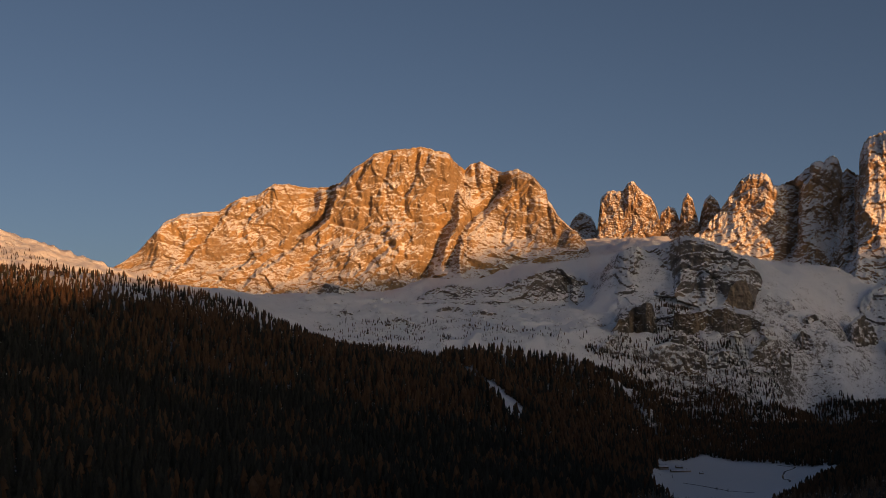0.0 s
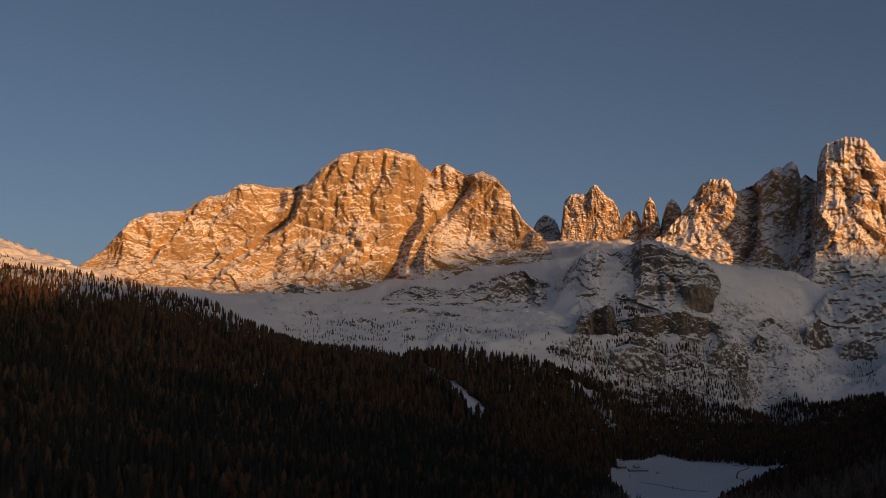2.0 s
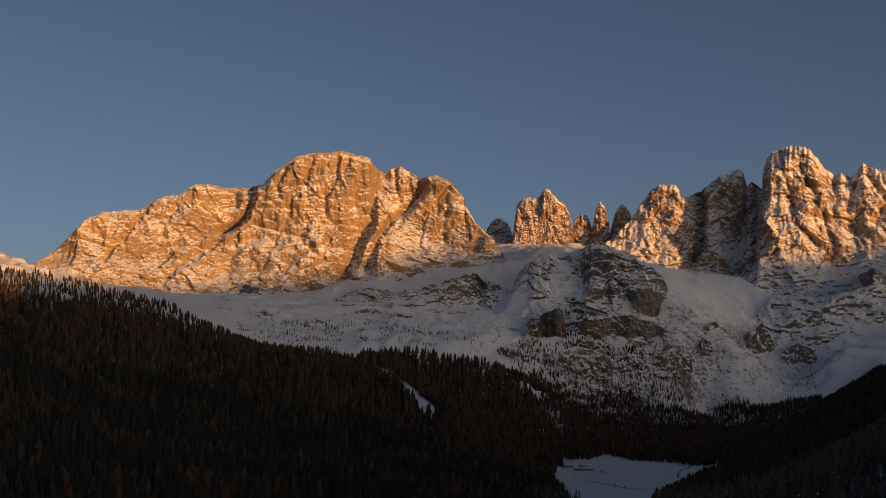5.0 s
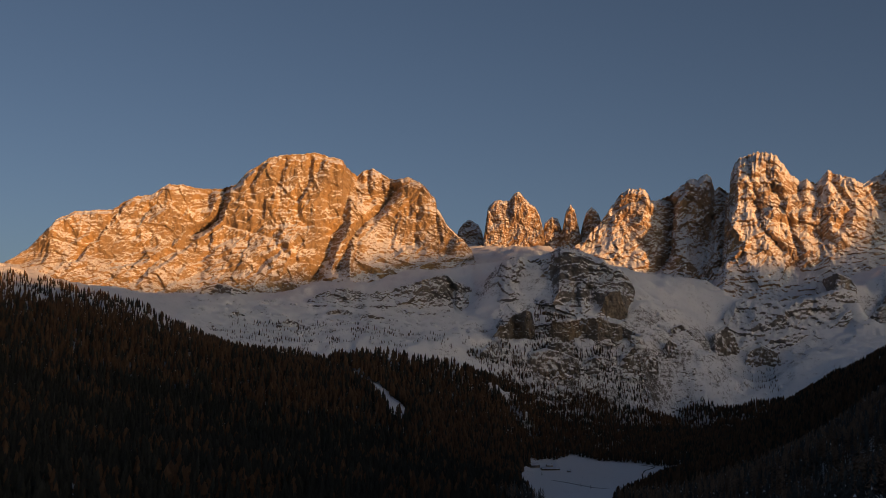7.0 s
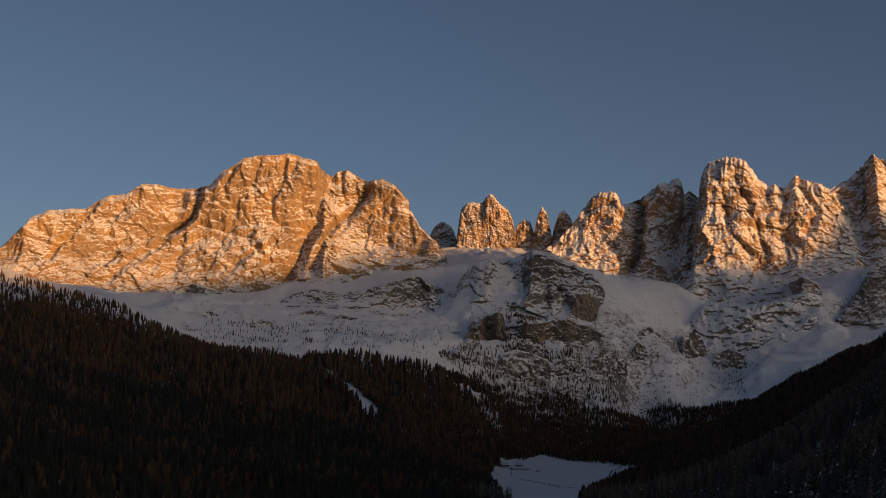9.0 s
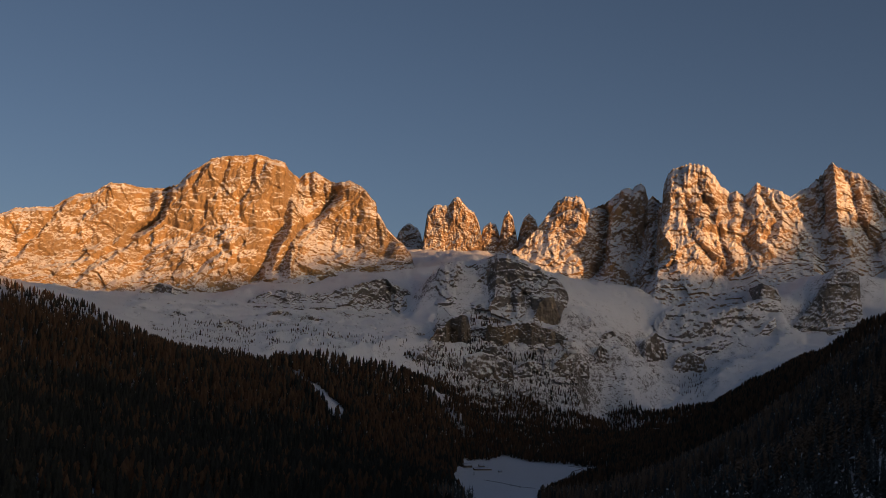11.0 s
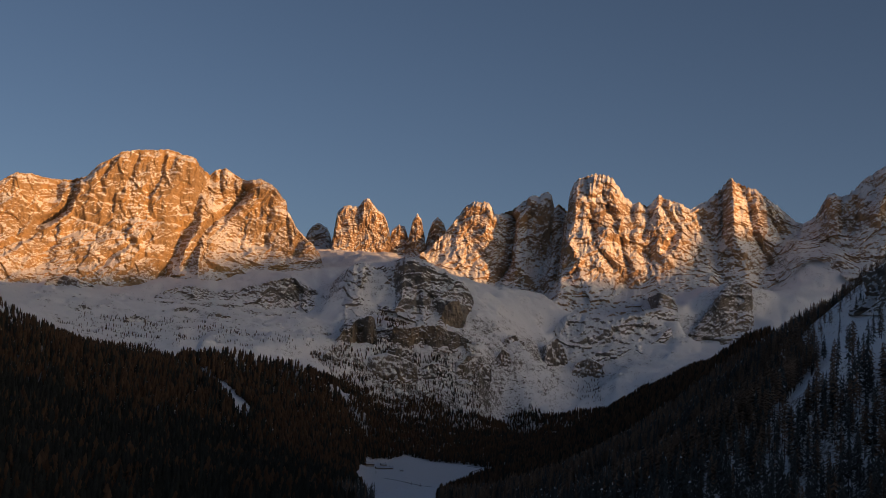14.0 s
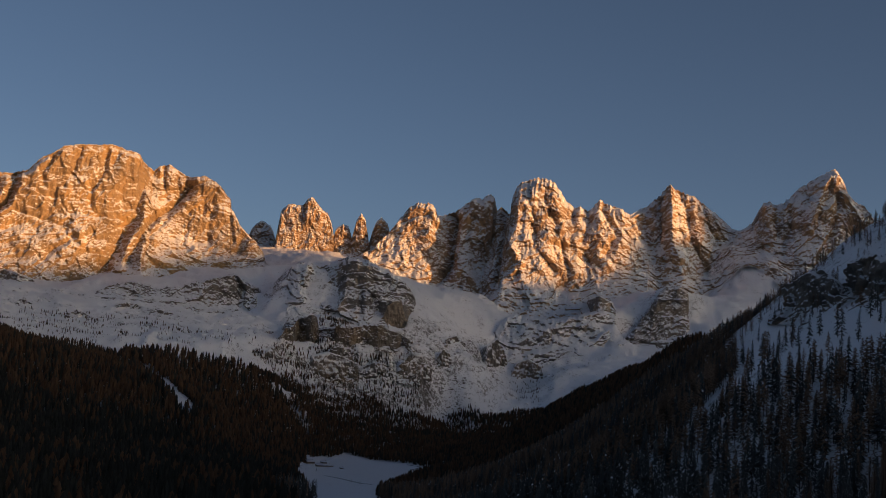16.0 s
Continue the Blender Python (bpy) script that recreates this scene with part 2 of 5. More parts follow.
SADDLE_CREST = [(-26, 3723, 823), (39, 3722, 830), (70, 3724, 814), (90, 3709, 837), (121, 3707, 844), (151, 3709, 828), (176, 3701, 811), (203, 3701, 804), (240, 3697, 811), (278, 3719, 785), (324, 3724, 730)]
SADDLE_FOOT = [(-73, 3354, 425), (-7, 3353, 444), (43, 3352, 449), (85, 3381, 460), (144, 3400, 478), (246, 3435, 490)]
PYRAMID_CREST = [(50, 3319, 442), (69, 3414, 497), (92, 3478, 551), (105, 3514, 584), (126, 3559, 625), (156, 3601, 679), (180, 3633, 731), (215, 3641, 790), (237, 3648, 801), (266, 3628, 792), (287, 3600, 765), (308, 3575, 722), (335, 3548, 682), (354, 3521, 638), (377, 3492, 611), (403, 3462, 583), (424, 3433, 553), (432, 3405, 519)]
PYRAMID_FOOT = [(42, 3277, 432), (109, 3362, 442), (195, 3417, 460), (294, 3398, 475), (374, 3367, 489), (430, 3346, 503)]
HUMPS_CREST = [(427, 2959, 424), (452, 3002, 469), (471, 3027, 486), (510, 3040, 497), (548, 3045, 482), (594, 3045, 503), (632, 3046, 516), (675, 3038, 509), (711, 3021, 495), (748, 3003, 479)]
HUMPS_FOOT = [(414, 2812, 308), (476, 2809, 306), (568, 2789, 311), (649, 2786, 309), (691, 2790, 313)]
BASTION_CREST = [(588, 2912, 405), (605, 2924, 457), (633, 2936, 483), (667, 2938, 492), (699, 2932, 479), (733, 2914, 469), (767, 2897, 451), (790, 2883, 426), (798, 2862, 399), (800, 2833, 364), (801, 2803, 335)]
BASTION_FOOT = [(569, 2830, 313), (656, 2817, 304), (720, 2797, 307), (771, 2783, 305), (798, 2774, 315)]
PALE_WALL_CREST = [(674, 2796, 327), (690, 2796, 344), (703, 2801, 374), (720, 2801, 385), (739, 2798, 391), (744, 2791, 360), (749, 2781, 335)]
PALE_WALL_FOOT = [(670, 2783, 303), (705, 2771, 299), (744, 2765, 304)]
LOWER_WALL_CREST = [(397, 2699, 285), (421, 2724, 317), (462, 2727, 323), (499, 2712, 299), (546, 2682, 300), (625, 2685, 295), (707, 2696, 295), (749, 2696, 280), (758, 2684, 262)]
LOWER_WALL_FOOT = [(390, 2655, 255), (450, 2661, 252), (493, 2647, 254), (533, 2625, 243), (638, 2633, 246), (719, 2646, 249), (748, 2650, 252)]
BAND_CREST = [(-73, 3043, 359), (-36, 3072, 385), (24, 3081, 398), (100, 3081, 386), (176, 3096, 405), (237, 3101, 424), (307, 3112, 449), (361, 3119, 422), (403, 3115, 406)]
BAND_FOOT = [(-72, 2990, 344), (23, 2995, 344), (97, 2999, 351), (170, 2986, 338), (271, 2977, 326), (345, 2988, 326), (393, 3017, 355)]
GREY_TOWER_CREST = [(473, 4344, 689), (488, 4337, 731), (505, 4332, 752), (526, 4328, 764), (556, 4316, 746), (569, 4308, 721), (581, 4301, 684)]
GREY_TOWER_FOOT = [(462, 4248, 650), (513, 4232, 650), (572, 4210, 648)]
BIG_TOWER_CREST = [(557, 4155, 658), (569, 4174, 735), (576, 4175, 793), (590, 4170, 811), (619, 4154, 819), (655, 4149, 816), (671, 4132, 843), (689, 4128, 848), (707, 4129, 828), (727, 4129, 803), (751, 4127, 790), (765, 4119, 756), (775, 4112, 716), (784, 4097, 663)]
BIG_TOWER_FOOT = [(542, 4078, 633), (612, 4065, 619), (690, 4048, 613), (774, 4032, 619)]
STUB_CREST = [(773, 4129, 667), (787, 4128, 733), (812, 4120, 756), (834, 4117, 746), (848, 4109, 706), (852, 4094, 659)]
STUB_FOOT = [(760, 4059, 629), (800, 4052, 624), (838, 4034, 626)]
NEEDLE_A_CREST = [(826, 4069, 650), (844, 4079, 706), (857, 4078, 773), (872, 4071, 796), (889, 4070, 774), (901, 4065, 720), (910, 4050, 662)]
NEEDLE_A_FOOT = [(816, 4023, 626), (858, 4024, 625), (900, 4005, 628)]
NEEDLE_B_CREST = [(910, 4102, 660), (925, 4099, 735), (938, 4091, 773), (955, 4084, 794), (980, 4081, 771), (994, 4083, 731), (1009, 4078, 665)]
NEEDLE_B_FOOT = [(896, 4041, 633), (945, 4030, 627), (994, 4018, 630)]
TURRET_CREST = [(867, 3929, 633), (912, 3968, 658), (954, 3993, 700), (990, 3998, 751), (1014, 3997, 791), (1035, 3987, 819), (1066, 3975, 845), (1102, 3964, 847), (1130, 3958, 838), (1149, 3948, 803), (1161, 3939, 766), (1164, 3915, 710), (1158, 3866, 616)]
TURRET_FOOT = [(848, 3847, 576), (933, 3823, 551), (1016, 3787, 510), (1081, 3754, 499), (1119, 3724, 517)]
COULOIR_CREST = [(1137, 4024, 805), (1192, 4009, 805), (1205, 3981, 820), (1229, 3951, 831), (1249, 3930, 855), (1275, 3918, 875), (1303, 3897, 879), (1331, 3884, 898), (1348, 3881, 882), (1366, 3894, 837), (1386, 3904, 859), (1404, 3900, 846), (1421, 3899, 815), (1493, 3887, 793)]
COULOIR_FOOT = [(1103, 3834, 487), (1119, 3703, 442), (1151, 3622, 406), (1234, 3709, 433), (1349, 3839, 461), (1460, 3836, 452)]
CITADEL_CREST = [(1322, 3652, 637), (1351, 3708, 707), (1369, 3746, 776), (1376, 3771, 872), (1391, 3758, 915), (1400, 3730, 931), (1431, 3718, 939), (1463, 3715, 949), (1493, 3704, 946), (1518, 3697, 933), (1543, 3693, 901), (1564, 3690, 869), (1592, 3683, 845), (1617, 3672, 851), (1645, 3673, 837), (1670, 3669, 860), (1686, 3657, 888), (1707, 3651, 870), (1733, 3641, 863), (1758, 3631, 856), (1783, 3623, 837), (1818, 3621, 814), (1868, 3625, 782)]
CITADEL_FOOT = [(1236, 3426, 446), (1262, 3367, 385), (1325, 3289, 354), (1413, 3262, 370), (1505, 3296, 425), (1627, 3346, 494), (1768, 3379, 557)]
CITADEL_BASE_CREST = [(1068, 3001, 329), (1112, 3048, 368), (1162, 3092, 398), (1213, 3052, 390), (1279, 3006, 380), (1372, 3031, 409), (1455, 3048, 430), (1483, 3025, 421)]
CITADEL_BASE_FOOT = [(1065, 2990, 312), (1124, 2990, 291), (1191, 2929, 279), (1273, 2911, 293), (1370, 2930, 325), (1450, 2950, 383)]
HORN_CREST = [(1797, 3699, 804), (1858, 3684, 860), (1897, 3671, 893), (1931, 3659, 926), (1958, 3637, 967), (1985, 3627, 949), (2014, 3615, 935), (2056, 3606, 924), (2097, 3601, 893), (2146, 3601, 868), (2188, 3596, 832), (2226, 3589, 809), (2273, 3587, 796)]
HORN_FOOT = [(1770, 3566, 566), (1816, 3427, 523), (1821, 3314, 489), (1855, 3297, 491), (1981, 3383, 525), (2134, 3503, 669), (2234, 3538, 745)]
CRAG_CREST = [(1495, 2980, 344), (1565, 3032, 399), (1615, 3060, 452), (1657, 3079, 506), (1684, 3086, 526), (1720, 3078, 533), (1748, 3053, 517), (1768, 3012, 475), (1761, 2952, 412)]
CRAG_FOOT = [(1473, 2951, 321), (1545, 2944, 323), (1633, 2932, 339), (1691, 2898, 357), (1725, 2864, 376)]
SPIRE_CREST = [(2182, 3573, 775), (2211, 3552, 804), (2231, 3538, 819), (2247, 3525, 835), (2261, 3511, 869), (2273, 3496, 911), (2290, 3484, 916), (2317, 3470, 904), (2348, 3445, 929), (2370, 3424, 963), (2400, 3399, 988), (2429, 3373, 1017), (2453, 3353, 1034), (2472, 3339, 1038), (2496, 3330, 1006), (2513, 3318, 949), (2540, 3305, 919), (2560, 3282, 902), (2583, 3262, 852), (2609, 3233, 835), (2676, 3148, 732)]
SPIRE_FOOT = [(2126, 3473, 729), (2180, 3388, 710), (2181, 3256, 635), (2200, 3144, 561), (2277, 3094, 546), (2414, 3100, 567), (2613, 3065, 582)]
UNDER_WEST = [(-942, 3285, 433), (-776, 3269, 380), (-622, 3264, 356), (-465, 3338, 368), (-373, 3396, 380), (-212, 3478, 394), (-962, 3372, 394), (-789, 3501, 341), (-621, 3587, 329), (-489, 3621, 341), (-229, 3754, 355), (-500, 3352, 386), (-403, 3364, 383), (-303, 3351, 392), (-155, 3352, 379), (-73, 3370, 407), (-15, 3406, 439), (10, 3393, 463), (-479, 3454, 347), (-393, 3601, 344), (-284, 3614, 353), (-123, 3602, 400), (39, 3642, 400), (2, 3523, 400), (-73, 3354, 419), (-7, 3353, 438), (43, 3352, 443), (85, 3381, 454), (144, 3400, 472), (246, 3435, 484), (-26, 3743, 415), (121, 3727, 445), (240, 3717, 445), (42, 3277, 426), (109, 3362, 436), (195, 3417, 454), (294, 3398, 469), (374, 3367, 483), (430, 3346, 497), (50, 3339, 387), (126, 3579, 415), (237, 3668, 415), (335, 3568, 430), (424, 3453, 444)]
UNDER_MIDDLE = [(462, 4248, 644), (513, 4232, 644), (572, 4210, 642), (473, 4364, 605), (556, 4336, 605), (542, 4078, 627), (612, 4065, 613), (690, 4048, 607), (774, 4032, 613), (557, 4175, 588), (619, 4174, 574), (707, 4149, 568), (775, 4132, 574), (760, 4059, 623), (800, 4052, 618), (838, 4034, 620), (773, 4149, 584), (848, 4129, 579), (816, 4023, 620), (858, 4024, 619), (900, 4005, 622), (826, 4089, 581), (889, 4090, 580), (896, 4041, 627), (945, 4030, 621), (994, 4018, 624), (910, 4122, 588), (980, 4101, 582), (848, 3847, 570), (933, 3823, 545), (1016, 3787, 504), (1081, 3754, 493), (1119, 3724, 511), (867, 3949, 531), (1014, 4017, 506), (1130, 3978, 465), (1158, 3886, 454), (1103, 3834, 481), (1119, 3703, 436), (1151, 3622, 400), (1234, 3709, 427), (1349, 3839, 455), (1460, 3836, 446), (1137, 4044, 442), (1249, 3950, 416), (1348, 3901, 416), (1421, 3919, 407)]
UNDER_EAST = [(1236, 3426, 440), (1262, 3367, 379), (1325, 3289, 348), (1413, 3262, 364), (1505, 3296, 419), (1627, 3346, 488), (1768, 3379, 551), (1322, 3672, 401), (1391, 3778, 401), (1493, 3724, 401), (1592, 3703, 449), (1686, 3677, 512), (1783, 3643, 512), (1770, 3566, 560), (1816, 3427, 517), (1821, 3314, 483), (1855, 3297, 485), (1981, 3383, 519), (2134, 3503, 663), (2234, 3538, 739), (1797, 3719, 521), (1958, 3657, 521), (2097, 3621, 624), (2273, 3607, 700), (2126, 3473, 723), (2180, 3388, 704), (2181, 3256, 629), (2200, 3144, 555), (2277, 3094, 540), (2414, 3100, 561), (2613, 3065, 576), (2182, 3593, 684), (2261, 3531, 684), (2348, 3465, 665), (2453, 3373, 522), (2540, 3325, 522), (2676, 3168, 537)]
PLATEAU_WEST = [(414, 2812, 304), (476, 2809, 302), (568, 2789, 307), (649, 2786, 305), (691, 2790, 309), (427, 2994, 418), (471, 3062, 480), (548, 3080, 476), (632, 3081, 510), (711, 3056, 489), (-72, 2990, 340), (23, 2995, 340), (97, 2999, 347), (170, 2986, 334), (271, 2977, 322), (345, 2988, 322), (393, 3017, 351), (-73, 3078, 353), (24, 3116, 392), (176, 3131, 399), (307, 3147, 443), (403, 3150, 400), (390, 2655, 251), (450, 2661, 248), (493, 2647, 250), (533, 2625, 239), (638, 2633, 242), (719, 2646, 245), (748, 2650, 248), (397, 2734, 279), (462, 2762, 317), (546, 2717, 294), (707, 2731, 289), (758, 2719, 256)]
PLATEAU_EAST = [(1065, 2990, 308), (1124, 2990, 287), (1191, 2929, 275), (1273, 2911, 289), (1370, 2930, 321), (1450, 2950, 379), (1068, 3036, 323), (1162, 3127, 392), (1279, 3041, 374), (1455, 3083, 424), (1473, 2951, 317), (1545, 2944, 319), (1633, 2932, 335), (1691, 2898, 353), (1725, 2864, 372), (1495, 3015, 338), (1615, 3095, 446), (1684, 3121, 520), (1748, 3088, 511), (1761, 2987, 406)]
BACK_CREST = [(-6000, 560), (-2500, 600), (-300, 640), (200, 670), (380, 640), (515, 598), (736, 600), (1000, 690), (1311, 780), (1459, 770), (1631, 780), (1800, 808), (2040, 838), (2260, 895), (2590, 935), (2820, 955), (2967, 940), (3093, 885), (3200, 875), (3329, 887), (3480, 960), (3560, 1060), (3765, 1085), (3800, 1230), (3900, 1295), (4050, 1270), (4200, 1270), (5500, 1050), (7500, 1000)]
OUTCROPS = [
    ([(442, 2520, 180), (451, 2524, 221), (489, 2530, 231), (533, 2535, 224), (577, 2553, 209), (583, 2546, 181)], [(440, 2512, 177), (447, 2511, 177), (485, 2517, 177), (529, 2522, 177), (574, 2539, 177), (581, 2538, 177)]),
    ([(676, 2593, 191), (685, 2595, 222), (728, 2612, 230), (786, 2639, 215), (799, 2659, 191)], [(674, 2584, 187), (681, 2583, 187), (723, 2600, 187), (782, 2626, 187), (797, 2651, 187)]),
    ([(-128, 2620, 274), (-120, 2612, 281), (-102, 2639, 293), (-81, 2654, 283), (-73, 2649, 275)], [(-128, 2612, 270), (-120, 2599, 269), (-102, 2626, 270), (-80, 2640, 271), (-72, 2641, 271)]),
    ([(-373, 3142, 379), (-370, 3196, 397), (-328, 3200, 411), (-282, 3124, 398), (-245, 3144, 387), (-236, 3139, 379)], [(-372, 3134, 374), (-369, 3184, 377), (-327, 3188, 378), (-281, 3111, 373), (-244, 3130, 374), (-235, 3131, 374)]),
    ([(469, 2475, 116), (480, 2492, 126), (506, 2501, 136), (543, 2506, 126), (549, 2499, 115)], [(467, 2467, 112), (477, 2478, 112), (502, 2487, 112), (540, 2492, 112), (547, 2491, 112)]),
    ([(816, 2698, 236), (830, 2715, 241), (846, 2724, 259), (863, 2735, 252), (864, 2714, 237)], [(814, 2690, 232), (825, 2702, 232), (842, 2712, 233), (858, 2722, 233), (861, 2706, 232)]),
    ([(-253, 2720, 300), (-246, 2726, 307), (-234, 2740, 318), (-224, 2756, 308), (-216, 2751, 302)], [(-252, 2712, 296), (-244, 2712, 296), (-232, 2727, 297), (-223, 2742, 297), (-215, 2743, 298)]),
    ([(69, 2816, 305), (78, 2835, 313), (100, 2834, 321), (125, 2833, 311), (133, 2828, 306)], [(69, 2807, 301), (77, 2822, 301), (99, 2821, 301), (124, 2820, 301), (132, 2820, 301)]),
    ([(-14, 2845, 318), (-6, 2879, 325), (23, 2908, 334), (44, 2894, 324), (52, 2888, 320)], [(-14, 2837, 313), (-6, 2866, 314), (23, 2895, 316), (44, 2880, 315), (52, 2880, 315)]),
    ([(1002, 2861, 237), (1015, 2879, 287), (1048, 2903, 310), (1082, 2910, 276), (1098, 2918, 243)], [(1000, 2853, 232), (1015, 2866, 232), (1048, 2890, 235), (1080, 2897, 237), (1095, 2910, 238)]),
    ([(1538, 3406, 448), (1525, 3348, 482), (1452, 3082, 478), (1506, 3101, 463), (1515, 3092, 435)], [(1536, 3398, 442), (1522, 3337, 439), (1450, 3072, 423), (1502, 3089, 428), (1512, 3085, 429)]),
    ([(577, 2551, 187), (586, 2555, 200), (616, 2564, 216), (668, 2597, 208), (676, 2590, 193)], [(576, 2543, 183), (584, 2541, 183), (615, 2550, 185), (666, 2584, 188), (675, 2581, 189)]),
    ([(814, 2698, 226), (823, 2701, 242), (841, 2711, 264), (863, 2720, 252), (869, 2713, 228)], [(811, 2690, 222), (819, 2688, 222), (837, 2698, 223), (859, 2707, 223), (867, 2705, 223)]),
    ([(857, 2780, 284), (866, 2782, 294), (895, 2806, 307), (924, 2830, 291), (940, 2853, 288)], [(854, 2772, 279), (863, 2769, 279), (891, 2793, 280), (920, 2817, 282), (938, 2845, 283)]),
    ([(1090, 2873, 210), (1100, 2874, 242), (1134, 2861, 261), (1169, 2830, 240), (1169, 2807, 212)], [(1087, 2865, 206), (1095, 2862, 206), (1129, 2849, 206), (1164, 2818, 207), (1166, 2800, 207)]),
    ([(319, 2453, 208), (329, 2471, 214), (351, 2495, 236), (372, 2506, 218), (382, 2513, 210)], [(318, 2445, 204), (327, 2457, 204), (350, 2481, 205), (371, 2492, 205), (380, 2505, 206)]),
    ([(564, 2508, 127), (573, 2512, 134), (595, 2521, 147), (614, 2517, 140), (624, 2523, 128)], [(563, 2499, 124), (570, 2498, 124), (592, 2507, 124), (611, 2503, 125), (622, 2514, 124)]),
]
NEAR_CLIFFS = [
    ([(398, 394, 247), (397, 389, 259), (390, 364, 264), (383, 336, 265), (376, 311, 257), (372, 302, 241)], [(395, 389, 245), (393, 381, 245), (386, 357, 243), (379, 330, 241), (371, 304, 240), (369, 297, 239)]),
    ([(392, 323, 252), (390, 318, 266), (384, 299, 269), (375, 271, 268), (369, 254, 264), (360, 228, 258), (358, 222, 243)], [(388, 318, 250), (386, 311, 249), (380, 292, 248), (370, 264, 246), (364, 248, 244), (355, 221, 242), (354, 218, 242)]),
]
CLIFF_BLOCKS = [
    ([(369, 2540, 253), (377, 2544, 264), (393, 2583, 284), (414, 2594, 292), (436, 2647, 316), (448, 2630, 317), (458, 2599, 323), (476, 2625, 319), (482, 2626, 296), (486, 2626, 266), (490, 2606, 257)], [(368, 2533, 249), (376, 2532, 249), (392, 2572, 250), (413, 2583, 251), (435, 2637, 253), (448, 2621, 253), (458, 2590, 252), (476, 2616, 253), (481, 2615, 253), (484, 2615, 253), (489, 2599, 253)]),
    ([(520, 2630, 256), (531, 2646, 306), (564, 2639, 299), (604, 2660, 306), (641, 2636, 314), (674, 2644, 299), (709, 2651, 291), (732, 2631, 275), (739, 2624, 261)], [(518, 2623, 252), (529, 2636, 252), (563, 2629, 253), (602, 2650, 254), (639, 2627, 255), (672, 2634, 255), (706, 2641, 256), (729, 2620, 256), (737, 2617, 257)]),
    ([(490, 2524, 175), (501, 2542, 240), (526, 2537, 253), (555, 2546, 228), (574, 2542, 194), (583, 2548, 177)], [(488, 2515, 171), (499, 2527, 172), (524, 2522, 172), (553, 2530, 173), (571, 2527, 173), (581, 2539, 173)]),
    ([(679, 2581, 182), (688, 2584, 213), (714, 2591, 235), (748, 2612, 217), (755, 2606, 183)], [(677, 2574, 178), (685, 2572, 178), (712, 2580, 178), (745, 2601, 179), (753, 2599, 179)]),
]
CLIFF_WOOD = [(527, 2847), (582, 2836), (582, 2654), (585, 2538), (554, 2516), (485, 2501), (476, 2531), (457, 2576)]
SLOPE_SCRUB = [(1076, 2851), (1158, 2803), (1086, 2596), (1031, 2649)]
HUTS = [
    (365, 1944, 20, 17, 9, 4.5, 3.2, 'stone and timber alpine hut with snowy roof', 4),
    (387, 1908, 8, 33, 9, 3.0, 2.2, 'long low timber barn with snowy roof', 6),
    (397, 1969, 8, 11, 7, 3.0, 2.2, 'small timber shed with snowy roof', 2),
    (413, 1872, 12, 6, 4, 2.2, 1.4, 'tiny wooden hay hut in the snow', 1),
]
BROOKS = [[(347, 1770), (374, 1700), (399, 1631), (440, 1600)], [(500, 1690), (515, 1740), (536, 1851), (560, 1917), (593, 1969), (572, 2000)]]


# ---- the ground ----
BACK_RIM = [(0, -7000, 250), (3000, -7000, 250), (6000, -6500, 250), (-4000, -3000, 300), (-2500, -3600, 250), (-900, -3800, 200), (600, -3800, 200), (2200, -3600, 250), (3800, -3000, 300), (4500, -1200, 400), (-4500, -800, 400)]
VALLEY_BACK = [(-150, 250, 80), (-100, -100, 60), (-60, -400, 50), (-100, -900, 40), (-200, -1800, 30), (-200, -3000, 120), (-700, -200, 220), (-1000, -900, 200), (500, -500, 260), (800, -1200, 380), (100, 600, 60), (120, 250, 90), (-1500, 300, 260), (1100, 100, 300), (1500, -300, 360), (900, 800, 280)]
FAR_RIM = [(-6500, 4500, 300), (-2500, 6500, 500), (0, 7500, 500), (3000, 7000, 500), (6500, 4500, 600), (8000, 0, 700), (8000, -6000, 200), (0, -9000, 200), (-8000, -6000, 200), (-8000, 0, 200), (-3000, 3000, 520), (-1800, 4500, 560), (0, 4700, 480), (2000, 5000, 500), (4200, 3200, 450), (3300, 1500, 420), (2200, 1500, 380)]
GROUND_LINES = LEFT_RIDGE + LEFT_SLOPE + BEHIND_LEFT + MEADOW_LINE + VALLEY_END + RIGHT_RIDGE + RIGHT_SLOPE + BEHIND_RIGHT + APRON_TOP + APRON + STREAM_LINE + CIRQUE + FAR_HILL + UNDER_WEST + UNDER_MIDDLE + UNDER_EAST + PLATEAU_WEST + PLATEAU_EAST + BACK_RIM + VALLEY_BACK + FAR_RIM
KNOTS = np.array(GROUND_LINES, float)


def fit_ground():
    d = np.linalg.norm(KNOTS[:, None, :2] - KNOTS[None, :, :2], axis=2)
    n = len(KNOTS)
    a = np.zeros((n + 3, n + 3))
    a[:n, :n] = -d - 0.5 * np.eye(n)
    a[:n, n] = a[n, :n] = 1
    a[:n, n + 1:] = KNOTS[:, :2] / 1000
    a[n + 1:, :n] = KNOTS[:, :2].T / 1000
    return np.linalg.solve(a, np.concatenate([KNOTS[:, 2], np.zeros(3)]))


GROUND_W = fit_ground()


def ground_base(xy):
    out = np.empty(len(xy))
    for s in range(0, len(xy), 20000):
        q = xy[s:s + 20000]
        d = np.sqrt(((q[:, None, :] - KNOTS[None, :, :2]) ** 2).sum(2))
        out[s:s + 20000] = -d @ GROUND_W[:-3] + GROUND_W[-3] + q @ GROUND_W[-2:] / 1000
    return out


